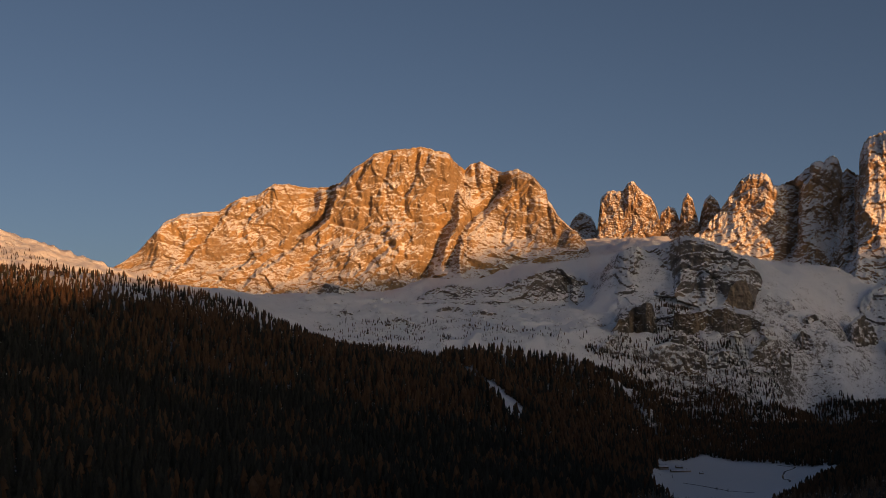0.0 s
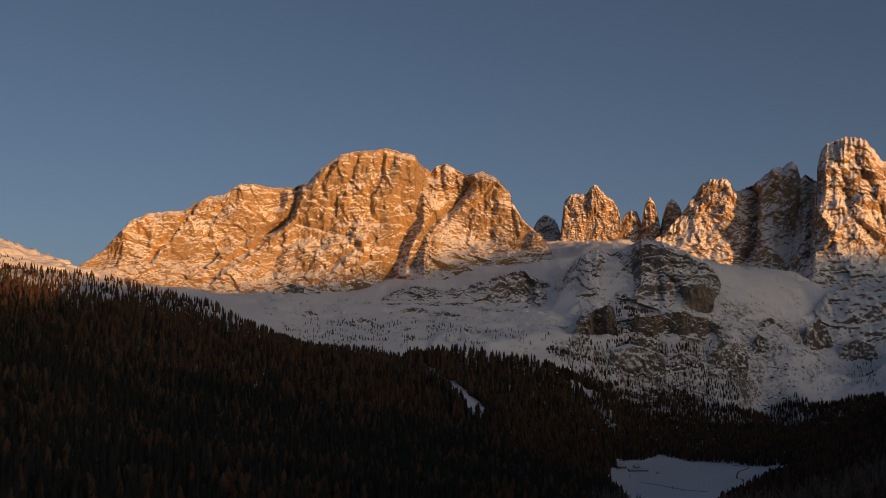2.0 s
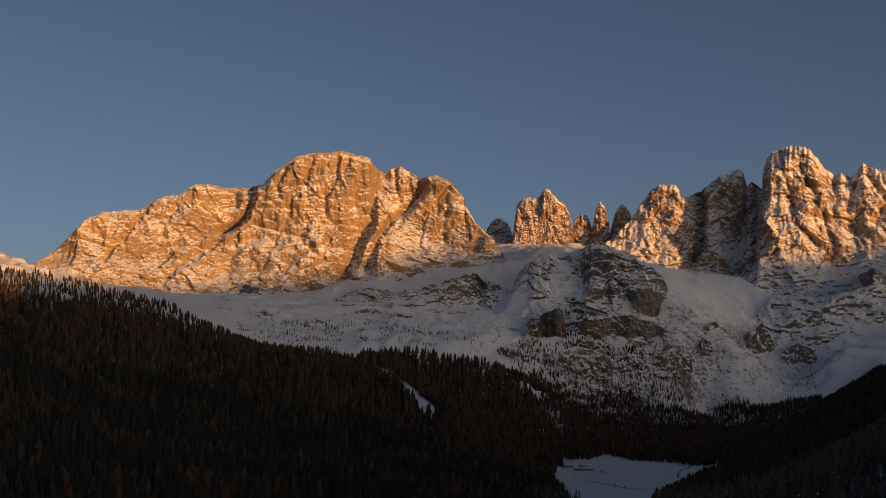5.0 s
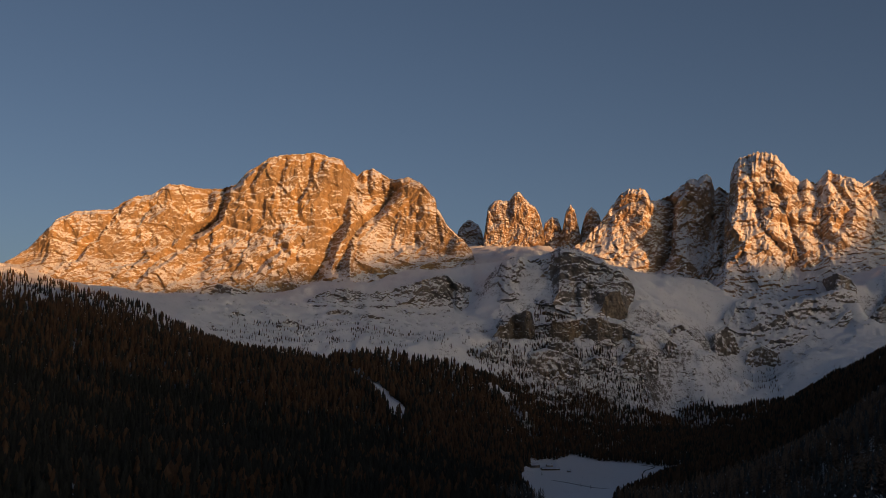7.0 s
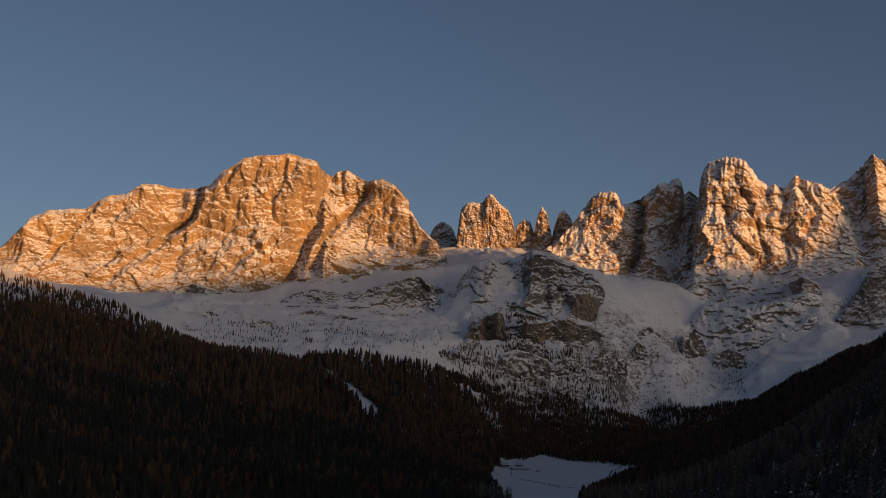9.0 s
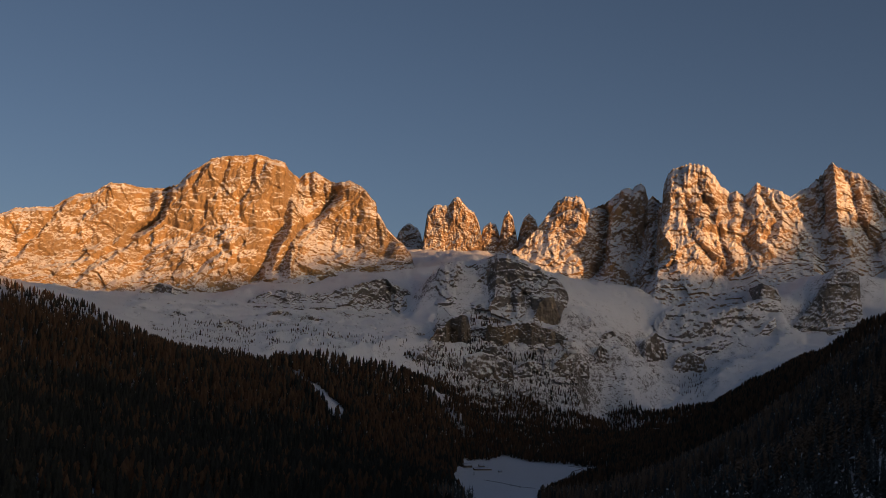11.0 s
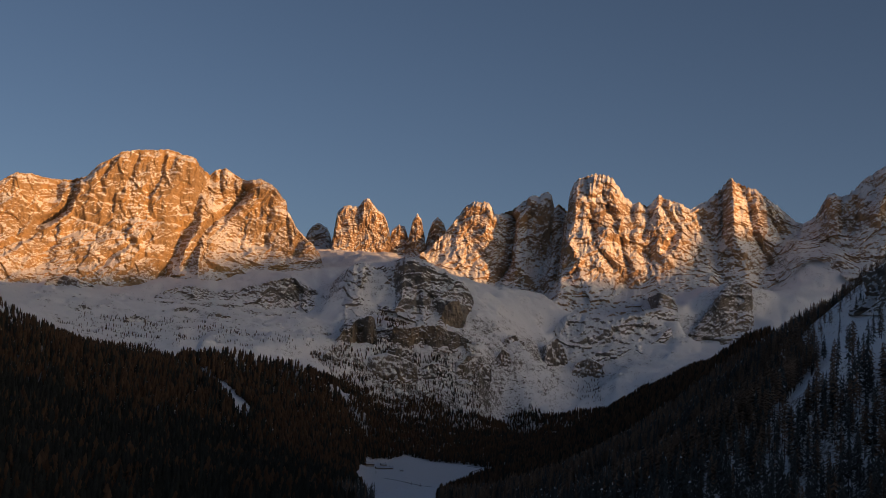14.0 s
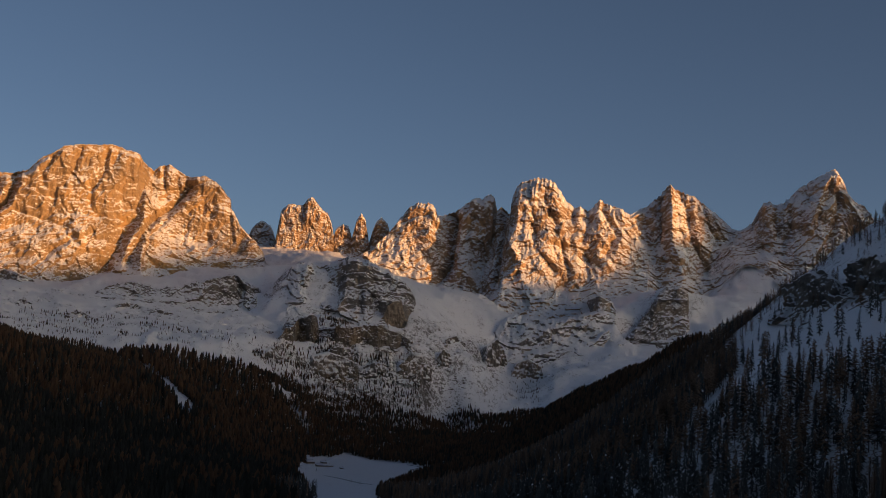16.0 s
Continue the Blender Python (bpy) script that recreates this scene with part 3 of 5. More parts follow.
def inside(xy, poly):
    x, y = xy[:, 0], xy[:, 1]
    res = np.zeros(len(xy), bool)
    n = len(poly)
    for i in range(n):
        (x1, y1), (x2, y2) = poly[i][:2], poly[(i + 1) % n][:2]
        cross = (y1 > y) != (y2 > y)
        res ^= cross & (x < (x2 - x1) * (y - y1) / ((y2 - y1) or 1e-9) + x1)
    return res


def seg_dist(xy, line):
    best = np.full(len(xy), 1e9)
    for p, q in zip(line[:-1], line[1:]):
        a, b = np.array(p[:2], float), np.array(q[:2], float)
        t = np.clip(((xy - a) @ (b - a)) / max(((b - a) ** 2).sum(), 1e-6), 0, 1)
        best = np.minimum(best, np.linalg.norm(xy - a - t[:, None] * (b - a), axis=1))
    return best


CRAGGY = [(480, 2560, 0), (620, 2480, 0), (760, 2620, 0), (900, 2640, 0)]
MEADOW = [(290, 1560), (330, 1720), (342, 1880), (366, 1990), (425, 2055), (480, 2040), (560, 2010), (640, 1900), (600, 1790), (520, 1700), (430, 1560), (380, 1480)]


def steps(bed, period, tread=0.3):
    """Strata: level treads that run back and upright risers between them, for a wall that leans back one to one."""
    f = bed / period
    f = f - np.floor(f)
    e = np.clip(f / tread, 0, 1)
    return period * (e * e * (3 - 2 * e) - f)


def ground_height(xy):
    z = ground_base(xy)
    p3 = np.column_stack([xy, np.zeros(len(xy))])
    r = np.linalg.norm(xy - np.array([0, -200]), axis=1)
    flat = np.exp(-(seg_dist(xy, [(330, 1550, 0), (400, 1950, 0), (560, 1900, 0)]) / 130) ** 2)
    rough = np.clip((r - 900) / 1500, 0.2, 1) * (1 - flat)
    high = np.clip((r - 2350) / 250, 0, 1)
    crag = np.exp(-(seg_dist(xy, CRAGGY) / 240) ** 2) * high
    w = 30 * np.stack([fbm(p3 / 120 + 3 + 7 * a, 3) for a in (0, 1)], 1)
    q3 = np.column_stack([xy + w, np.zeros(len(xy))])
    z += rough * (12 * fbm(p3 / 190, 5, 0.5) + 5 * (fbm(p3 / 80 + 40, 4, 0.5, True) - 0.2))
    z += high * (17 * (fbm(q3 / 110 + 60, 5, 0.55, True) - 0.3) + 6.5 * fbm(q3 / 30 + 90, 4, 0.6))
    z += crag * (24 * (fbm(q3 / 150 + 11, 5, 0.58, True) - 0.35) + 7 * fbm(q3 / 34 + 70, 3, 0.6, True))
    ledges = np.clip(0.15 + 1.7 * fbm(p3 / np.array([210, 110, 1]) + 23, 3), 0, 1) * high
    z += 0.85 * ledges * steps(z + 22 * fbm(q3 / 80 + 31, 4), 24.0, 0.36)
    gl = seg_dist(xy, STREAM_LINE)
    z -= 5 * np.exp(-(gl / 16) ** 2)
    plane = 6 - (2000 - xy[:, 1]) * 0.009
    level = np.exp(-(seg_dist(xy, [(370, 1560, 0), (430, 1780, 0), (440, 2000, 0), (540, 1930, 0)]) / 95) ** 4)
    return z * (1 - level) + plane * level


def build_ground():
    az = np.radians(np.concatenate([np.linspace(-180, -25, 60, endpoint=False), np.linspace(-25, 41, 600, endpoint=False), np.linspace(41, 180, 55)]))
    rad = np.concatenate([[0], np.geomspace(40, 2300, 150, endpoint=False), np.arange(2300, 3500, 8.0), np.arange(3500, 4600, 22.0), np.geomspace(4720, 9000, 14)])
    cx, cy = -40.0, -420.0
    rr, aa = np.meshgrid(rad, az, indexing="ij")
    xy = np.column_stack([(cx + rr * np.sin(aa)).ravel(), (cy + rr * np.cos(aa)).ravel()])
    v = np.column_stack([xy, ground_height(xy)])
    fc = grid_faces(len(rad), len(az))[:, ::-1]
    ob = new("ground", mesh_from("ground", v, fc, [MAT_GROUND]))
    tagged(ob, "snow-covered alpine valley floor and mountain slopes with rocky patches", "ground", kind="structure")


build_ground()


# ---- mountains ----
def mountain(name, crest, foot, cols, rows, mat, label, talus=0.22, talus_run=0.45, steep=1.0, ledge=13.0, gully=34.0, jag=7.0, broad=80.0, seed=0.0, deep=70.0, size=1.0, terraces=22, flute=12.0):
    """A small crag between a foot line and a crest line: talus below, broken walls above, and a steep back."""
    cols, rows = int(cols * 0.7), int(rows * 0.7)
    c, ft = along(crest, cols), along(foot, cols)
    ft[:, :2] = c[:, :2] + (ft[:, :2] - c[:, :2]) * steep
    ft[:, 2] -= deep
    p1 = c / np.array([30.0, 30.0, 60.0]) + seed
    c[:, 2] += jag * (fbm(p1, 4, 0.6) + 0.5 * fbm(p1 * 3.1, 3, 0.6, True) - 0.1)
    for a in (0, 1):
        c[:, a] += 2.2 * jag * fbm(p1 * 0.6 + 70 + 9 * a, 4, 0.6)
    w = np.linspace(0, 1, rows)
    hz = c[:, 2] - ft[:, 2]
    hfrac = np.where(w < talus, talus_run * w / talus, talus_run + (1 - talus_run) * (w - talus) / (1 - talus))
    xyz = ft[None] + (c - ft)[None] * hfrac[:, None, None]
    xyz[:, :, 2] = ft[None, :, 2] + hz[None] * w[:, None]
    out = ft[:, :2] - c[:, :2]
    out /= np.maximum(np.linalg.norm(out, axis=1), 1)[:, None]
    k = 25
    ker = np.ones(2 * k + 1) / (2 * k + 1)
    out = np.stack([np.convolve(np.pad(out[:, a], k, mode="edge"), ker, "valid") for a in (0, 1)], 1)
    out /= np.linalg.norm(out, axis=1)[:, None]
    p = xyz.reshape(-1, 3)
    ww = np.repeat(w, cols)
    env = np.clip(0.35 + ww / 0.3, 0, 1)
    top = np.clip((1 - ww) / 0.04, 0.45, 1)
    warp = np.stack([fbm(p / (140 * size) + seed + 5 * a, 4) for a in (1, 2, 3)], 1)
    q = (p + 20 * size * warp) / size
    d = broad * (fbm(q / np.array([260, 260, 520]) + seed, 3, 0.5, True) - 0.2)
    g1 = fbm(q / np.array([80, 80, 210]) + seed + 9, 4, 0.55, True)
    d += gully * g1
    d += 0.3 * gully * fbm(q / np.array([24, 24, 62]) + seed + 21, 4, 0.6, True)
    d += 0.2 * gully * blocks(q / np.array([44, 44, 85]) + seed, 3)
    d += 0.22 * gully * blocks(q / np.array([17, 17, 30]) + seed, 11)
    if flute:
        d += flute * fbm(q / np.array([42, 42, 240]) + seed + 81, 5, 0.58, True)
    beds = q.copy()
    beds[:, 2] += 0.22 * q[:, 0]
    d += ledge * fbm(beds / np.array([130, 130, 30]) + seed + 33, 4, 0.6)
    d += 0.3 * ledge * fbm(beds / np.array([32, 32, 12]) + seed + 47, 3, 0.6)
    d *= env * top
    # benches: sloping shelves with a steeper wall above each
    rnd = random.Random(int(seed * 10))
    span, low, tall = np.ptp(c[:, 0]), ft[:, 2].min() + deep, np.ptp(c[:, 2]) + np.median(hz) - deep
    shelves = []
    for _ in range(terraces):
        x0, z0 = c[:, 0].min() + span * rnd.random(), low + tall * rnd.uniform(0.1, 1.0)
        ln, tilt = rnd.uniform(60, 220) * size, rnd.choice((-1, 1, 1)) * rnd.uniform(0.05, 0.75)
        shelves.append(([(x0 + ln * a, 0, z0 + tilt * ln * a) for a in (-0.5, 0, 0.5)], rnd.uniform(8, 22) * size))
    wx, wz = p[:, 0] + 25 * size * warp[:, 0], p[:, 2] + 22 * size * warp[:, 1]
    for line, depth in shelves:
        lx, lz = np.array([a[0] for a in line], float), np.array([a[2] for a in line], float)
        h = wz - np.interp(wx, lx, lz)
        side = np.clip(np.minimum(wx - lx[0], lx[-1] - wx) / (30 * size), 0, 1)
        rise = np.clip(h / (9 * size), 0, 1) * np.clip(1 - h / (depth * 4.5), 0, 1)
        d -= depth * side * rise * top
    p = p + np.concatenate([np.repeat(out[None], rows, 0).reshape(-1, 2) * d[:, None], np.zeros((len(p), 1))], 1)
    back = []
    for s, drop in ((30, 18), (120, 120), (300, 420)):
        b = c.copy()
        b[:, :2] -= out * s
        b[:, 2] = np.maximum(b[:, 2] - drop, ft[:, 2] - 20)
        back.append(b)
    v = np.concatenate([p] + back)
    ob = new(name, mesh_from(name, v, grid_faces(rows + 3, cols), [mat], smooth=False))
    return tagged(ob, label, "mountain")


def run_along(line, u, turn):
    """Depth and height of a line at the places u along a massif, with the ends of the line."""
    c, si = math.cos(radians(turn)), math.sin(radians(turn))
    p = np.array(line, float)
    uu = np.maximum.accumulate(p[:, 0] * c - p[:, 1] * si + np.arange(len(p)) * 1e-3)
    return np.interp(u, uu, p[:, 0] * si + p[:, 1] * c), np.interp(u, uu, p[:, 2]), uu[0], uu[-1]


def massif(turn, members, carve, pitch, seed, strata=(0.14, 0.22), flute=4.0, gully=18.0, broad=30.0, jag=5.0, deep=60.0, dip=0.05, blend=14.0, facet=11.0, size=1.0, fade=0.0, rugged=2.6):
    """One broken rock front made of several peaks that grow into one another; each peak is an object of its own.
    members: (name, label, crest, foot, material, talus, talus_run, side). carve: (line, width, depth) with lines along and up the front."""
    c, si = math.cos(radians(turn)), math.sin(radians(turn))
    ends = [run_along(m[2], np.zeros(1), turn)[2:] for m in members]
    u = np.arange(min(e[0] for e in ends), max(e[1] for e in ends), pitch)
    cols = len(u)
    lines = []
    sky_z, low_z = np.full(cols, -1e9), np.full(cols, 1e9)
    rough = jag * (fbm(np.column_stack([u / 34, u * 0, u * 0]) + seed, 4, 0.6) + 0.9 * fbm(np.column_stack([u / 15, u * 0 + 4, u * 0]) + seed, 3, 0.6, True) - 0.35)
    for (name, label, crest, foot, mat, talus, talus_run, side), (u0, u1) in zip(members, ends):
        cv, cz, _, _ = run_along(crest, u, turn)
        fv, fz, f0, f1 = run_along(foot, u, turn)
        cz = cz + rough
        within = (u >= u0) & (u <= u1)
        sky_z = np.where(within, np.maximum(sky_z, cz), sky_z)
        low_z = np.where(within, np.minimum(low_z, fz), low_z)
        lines.append((cv, cz, fv, fz, np.maximum(np.maximum(u0 - u, u - u1), 0), talus, talus_run, side))
    low_z = low_z - deep
    k = int(40 / pitch)
    low_z = np.convolve(np.pad(low_z, k, mode="edge"), np.ones(2 * k + 1) / (2 * k + 1), "valid")
    sky_z = np.maximum(sky_z, low_z + 20)
    rows = int((sky_z - low_z).max() / pitch * 0.92)
    w = np.linspace(0, 1, rows)
    z = low_z[None] + (sky_z - low_z)[None] * w[:, None]
    uu = np.repeat(u[None], rows, 0)
    depths = []
    for cv, cz, fv, fz, off, talus, talus_run, side in lines:
        h = (z - fz) / np.maximum(cz - fz, 15)
        hf = np.where(h < talus, talus_run * h / talus, talus_run + (1 - talus_run) * (h - talus) / (1 - talus))
        v = fv + (cv - fv) * np.minimum(hf, 1) + np.maximum(z - cz, 0) * 0.9 + off * side
        depths.append(np.where(h < 0, fv + (z - fz) * 1.2 + off * side, v).ravel())
    depths = np.array(depths)
    owner = depths.argmin(0)
    best = depths.min(0)
    v = best - blend * np.log(np.exp(-(depths - best) / blend).sum(0))
    uf, zf, wf = uu.ravel(), z.ravel(), np.repeat(w, cols)
    p = np.column_stack([uf, v, zf])
    top = np.clip((1 - wf) / 0.05, 0.3, 1)
    warp = np.stack([fbm(p / (130 * size) + seed + 5 * a, 3) for a in (1, 2, 3)], 1)
    q = (p + 16 * size * warp) / size
    d = broad * (fbm(q / np.array([240, 240, 420]) + seed, 3, 0.5, True) - 0.2)
    d += gully * fbm(q / np.array([85, 85, 170]) + seed + 9, 5, 0.5, True)
    for k, (wide, out) in enumerate(((92, 0.95), (46, 0.5), (22, 0.24), (10, 0.12))):
        d += facet * out * blocks(q / np.array([wide, wide, 1.25 * wide]) + seed, 3 + 8 * k)
    d += flute * fbm(q / np.array([26, 26, 190]) + seed + 81, 4, 0.6, True)
    bed = p[:, 2] + dip * uf + 60 * warp[:, 2] + 14.0 * fbm(p / 50 + seed + 55, 4, 0.6)
    where = np.clip(0.55 + 1.3 * fbm(p / np.array([150, 150, 90]) + seed + 66, 3), 0.05, 1.25)
    where2 = np.clip(0.5 + 1.6 * fbm(p / np.array([80, 80, 45]) + seed + 77, 3), 0.0, 1.25)
    d -= strata[0] * where * steps(bed, 41.0, 0.35) + strata[1] * where2 * steps(bed + 0.1 * uf, 13.0, 0.4)
    d += rugged * (fbm(q / np.array([8.5, 8.5, 10]) + seed + 12, 3, 0.65) + 0.6 * fbm(q / np.array([19, 19, 34]) + seed + 19, 2, 0.6, True))
    d *= top
    cu = np.column_stack([uf, zf]) + 10 * warp[:, :2] + 8 * np.stack([fbm(p / 14 + seed + 90 + 7 * a, 3) for a in (0, 1)], 1)
    for line, wide, depth in carve:
        dist = seg_dist(cu, line) / wide
        d -= depth * np.maximum(1 - dist, 0) ** 1.2 * np.clip((1 - wf) / 0.03 + 0.4, 0, 1)
    if fade:
        v = v + 1.1 * np.maximum(fade - np.minimum(uf - u[0], u[-1] - uf), 0) ** 2 / fade
    v = v - d
    grid = [np.column_stack([uf, v, zf])]
    last = grid[0][-cols:]
    for run, drop in ((14, 5), (60, 40), (200, 300)):
        grid.append(last + np.array([0, run, -drop]))
    g = np.concatenate(grid)
    xyz = np.column_stack([g[:, 0] * c + g[:, 1] * si, -g[:, 0] * si + g[:, 1] * c, g[:, 2]])
    own = np.concatenate([owner] + [owner[-cols:]] * 3)
    fc = grid_faces(rows + 3, cols)
    of = own[fc[:, 0]]
    for k, m in enumerate(members):
        sel = fc[of == k]
        if len(sel):
            used_v, idx = np.unique(sel, return_inverse=True)
            tagged(new(m[0], mesh_from(m[0], xyz[used_v], idx.reshape(-1, 4), [m[4]], smooth=False)), m[1], "mountain")


WEST_CARVE = [([(-662, 690), (-670, 652), (-700, 596), (-714, 564), (-744, 518), (-759, 481)], 15, 22), ([(-845, 615), (-850, 597), (-866, 548)], 10, 12), ([(-620, 700), (-640, 640), (-600, 560)], 12, 8),
    ([(-357, 745), (-357, 716), (-362, 677), (-375, 640), (-439, 597)], 24, 48), ([(-402, 616), (-439, 597), (-461, 552), (-509, 513), (-556, 456), (-579, 429)], 19, 24), ([(-400, 600), (-438, 569), (-485, 513), (-526, 469)], 12, 14),
    ([(-81, 845), (-83, 775), (-116, 715), (-111, 644)], 13, 15), ([(-160, 840), (-167, 817), (-189, 757), (-207, 712)], 14, 14), ([(-250, 800), (-256, 775), (-269, 742), (-261, 710)], 14, 18),
    ([(62, 800), (47, 728), (29, 693), (23, 630), (-3, 567), (-36, 495), (-52, 442)], 40, 34), ([(196, 770), (191, 750), (151, 697), (101, 650), (63, 605), (40, 533), (15, 468)], 24, 46), ([(-151, 551), (-176, 520), (-219, 487), (-230, 455)], 15, 20),
    ([(-140, 560), (-128, 520), (-150, 470)], 22, -16), ([(132, 659), (78, 573), (60, 498)], 14, 16), ([(110, 840), (105, 790), (120, 720)], 12, 20), ([(160, 815), (150, 780), (165, 740)], 10, 14), ([(190, 640), (174, 554)], 9, 10), ([(270, 700), (254, 600), (262, 560)], 10, 10), ([(320, 660), (330, 570)], 10, 12),
    ([(-562, 681), (-539, 664), (-471, 642), (-414, 617)], 9, 7), ([(-338, 671), (-216, 675), (-185, 628), (-103, 623), (13, 617)], 9, 6), ([(-403, 572), (-343, 618), (-196, 578), (-181, 552)], 9, 7)]
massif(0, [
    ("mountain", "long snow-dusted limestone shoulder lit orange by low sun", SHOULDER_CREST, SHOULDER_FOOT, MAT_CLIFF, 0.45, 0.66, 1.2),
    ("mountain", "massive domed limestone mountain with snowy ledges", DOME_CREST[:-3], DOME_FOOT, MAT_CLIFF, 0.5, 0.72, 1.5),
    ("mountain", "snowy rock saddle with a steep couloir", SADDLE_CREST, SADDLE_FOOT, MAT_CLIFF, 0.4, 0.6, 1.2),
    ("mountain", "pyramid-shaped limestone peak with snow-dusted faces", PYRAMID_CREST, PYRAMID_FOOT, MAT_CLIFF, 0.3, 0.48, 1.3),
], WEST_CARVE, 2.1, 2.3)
massif(12, [
    ("rock_outcrop", "rounded grey rock humps under patchy snow", HUMPS_CREST, HUMPS_FOOT, MAT_GREY_SNOWY, 0.45, 0.55, 1.4),
    ("rock_bastion", "grey rock bastion with a vertical cliff and snowy top", BASTION_CREST[:-2], BASTION_FOOT, MAT_GREY, 0.5, 0.35, 2.4),
], [([(-195, 470), (-190, 420), (-200, 360)], 24, 24), ([(-150, 480), (-140, 420)], 14, 16), ([(-90, 480), (-85, 400), (-100, 330)], 20, 26), ([(20, 440), (26, 380), (24, 330)], 14, 16), ([(60, 450), (62, 380)], 10, 12)], 1.8, 5.2, strata=(0.08, 0.14), flute=6.0, gully=17.0, broad=26.0, jag=5.0, facet=17.0, fade=60.0)
bastion = bpy.data.objects["rock_bastion"]
pale = mountain("pale_wall", PALE_WALL_CREST, PALE_WALL_FOOT, 90, 70, MAT_PALE, "pale yellowish rockfall scar", talus=0.3, talus_run=0.4, seed=61.3, jag=4, broad=8, gully=9, ledge=3, deep=6, size=0.35, terraces=3, flute=5)
pale.parent = bastion
del pale["category"]
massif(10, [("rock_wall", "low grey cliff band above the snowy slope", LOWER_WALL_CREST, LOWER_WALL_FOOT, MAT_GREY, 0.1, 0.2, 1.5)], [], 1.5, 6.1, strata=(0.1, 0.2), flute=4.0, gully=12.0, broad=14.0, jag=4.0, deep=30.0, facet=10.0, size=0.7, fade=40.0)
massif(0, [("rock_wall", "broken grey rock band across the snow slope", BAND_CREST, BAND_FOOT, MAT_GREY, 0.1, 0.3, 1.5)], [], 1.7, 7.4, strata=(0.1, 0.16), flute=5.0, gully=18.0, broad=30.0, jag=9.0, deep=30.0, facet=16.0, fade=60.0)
for crest, foot, wide, label in ((GREY_TOWER_CREST, GREY_TOWER_FOOT, 100, "small shaded grey limestone tower"), (BIG_TOWER_CREST, BIG_TOWER_FOOT, 190, "broad twin-topped limestone tower in orange light"), (STUB_CREST, STUB_FOOT, 80, "low limestone stub between the towers"), (NEEDLE_A_CREST, NEEDLE_A_FOOT, 90, "slender pointed limestone needle"), (NEEDLE_B_CREST, NEEDLE_B_FOOT, 100, "leaning limestone needle beside a snowy gap")):
    massif(10, [("rock_tower", label, crest, foot, MAT_FLUTED, 0.12, 0.5, 1.5)], [], 1.5, wide / 7.0, strata=(0.05, 0.15), flute=8.0, gully=13.0, broad=8.0, jag=6.0, deep=40.0, facet=10.0, size=0.5, fade=14.0)
EAST_CARVE = [([(-505, 815), (-491, 791), (-483, 710), (-487, 595), (-519, 533)], 30, 60), ([(-425, 870), (-411, 842), (-457, 772), (-475, 673), (-440, 584)], 26, -30), ([(-420, 800), (-430, 720), (-400, 620)], 16, 20), ([(-305, 860), (-300, 830), (-297, 741), (-293, 644), (-302, 539)], 26, 70),
    ([(-633, 669), (-637, 597)], 9, 14), ([(-690, 770), (-640, 790), (-590, 800)], 9, 8), ([(-274, 701), (-217, 607), (-242, 558)], 20, -26), ([(-215, 930), (-194, 834), (-174, 774)], 12, 16), ([(-182, 754), (-158, 659), (-92, 579)], 16, 26), ([(-150, 930), (-140, 860), (-120, 800)], 11, 14),
    ([(-73, 726), (-59, 639), (-43, 588)], 14, 20), ([(15, 655), (54, 570)], 8, 12), ([(60, 850), (74, 817), (122, 738), (88, 662)], 24, 34), ([(48, 880), (60, 830), (95, 770), (113, 736)], 12, -16), ([(-110, 880), (-101, 831), (-80, 748)], 18, -22), ([(10, 840), (20, 780), (0, 700)], 12, 18), ([(130, 850), (150, 790)], 9, -12), ([(105, 860), (120, 810)], 8, 12),
    ([(309, 960), (319, 800), (327, 712), (344, 665)], 26, -42), ([(275, 900), (270, 840), (282, 756), (307, 652)], 20, 26), ([(345, 940), (368, 880), (397, 741), (450, 639)], 26, 34), ([(430, 900), (450, 820), (500, 740)], 14, 20), ([(480, 860), (520, 780)], 12, -14), ([(220, 860), (215, 790), (240, 720)], 14, 14),
    ([(893, 1010), (893, 970), (944, 904), (982, 832)], 24, -34), ([(870, 1000), (819, 880), (793, 794)], 24, -28), ([(905, 985), (899, 828), (847, 722)], 20, 28), ([(656, 905), (677, 755)], 18, -16), ([(730, 900), (745, 820), (720, 730)], 18, 18), ([(690, 880), (700, 780)], 14, 18), ([(1000, 890), (985, 800)], 16, 20)]
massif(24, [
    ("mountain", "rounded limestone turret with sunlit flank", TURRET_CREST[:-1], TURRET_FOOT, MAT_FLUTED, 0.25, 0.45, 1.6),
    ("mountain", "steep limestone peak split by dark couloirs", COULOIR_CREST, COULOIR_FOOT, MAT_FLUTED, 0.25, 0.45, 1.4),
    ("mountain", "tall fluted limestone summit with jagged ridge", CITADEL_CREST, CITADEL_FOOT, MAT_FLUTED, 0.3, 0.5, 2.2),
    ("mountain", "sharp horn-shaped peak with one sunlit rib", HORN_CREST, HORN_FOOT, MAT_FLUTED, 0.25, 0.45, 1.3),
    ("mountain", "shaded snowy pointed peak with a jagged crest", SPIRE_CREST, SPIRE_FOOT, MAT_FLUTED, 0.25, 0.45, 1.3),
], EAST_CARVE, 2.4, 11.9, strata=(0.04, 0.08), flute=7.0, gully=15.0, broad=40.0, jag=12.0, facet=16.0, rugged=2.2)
massif(24, [
    ("rock_buttress", "grey snow-streaked buttress under the summit", CITADEL_BASE_CREST, CITADEL_BASE_FOOT, MAT_GREY_SNOWY, 0.1, 0.2, 1.0),
], [], 2.2, 12.7, strata=(0.0, 0.05), flute=10.0, gully=26.0, broad=30.0, jag=6.0, facet=10.0, fade=70.0)
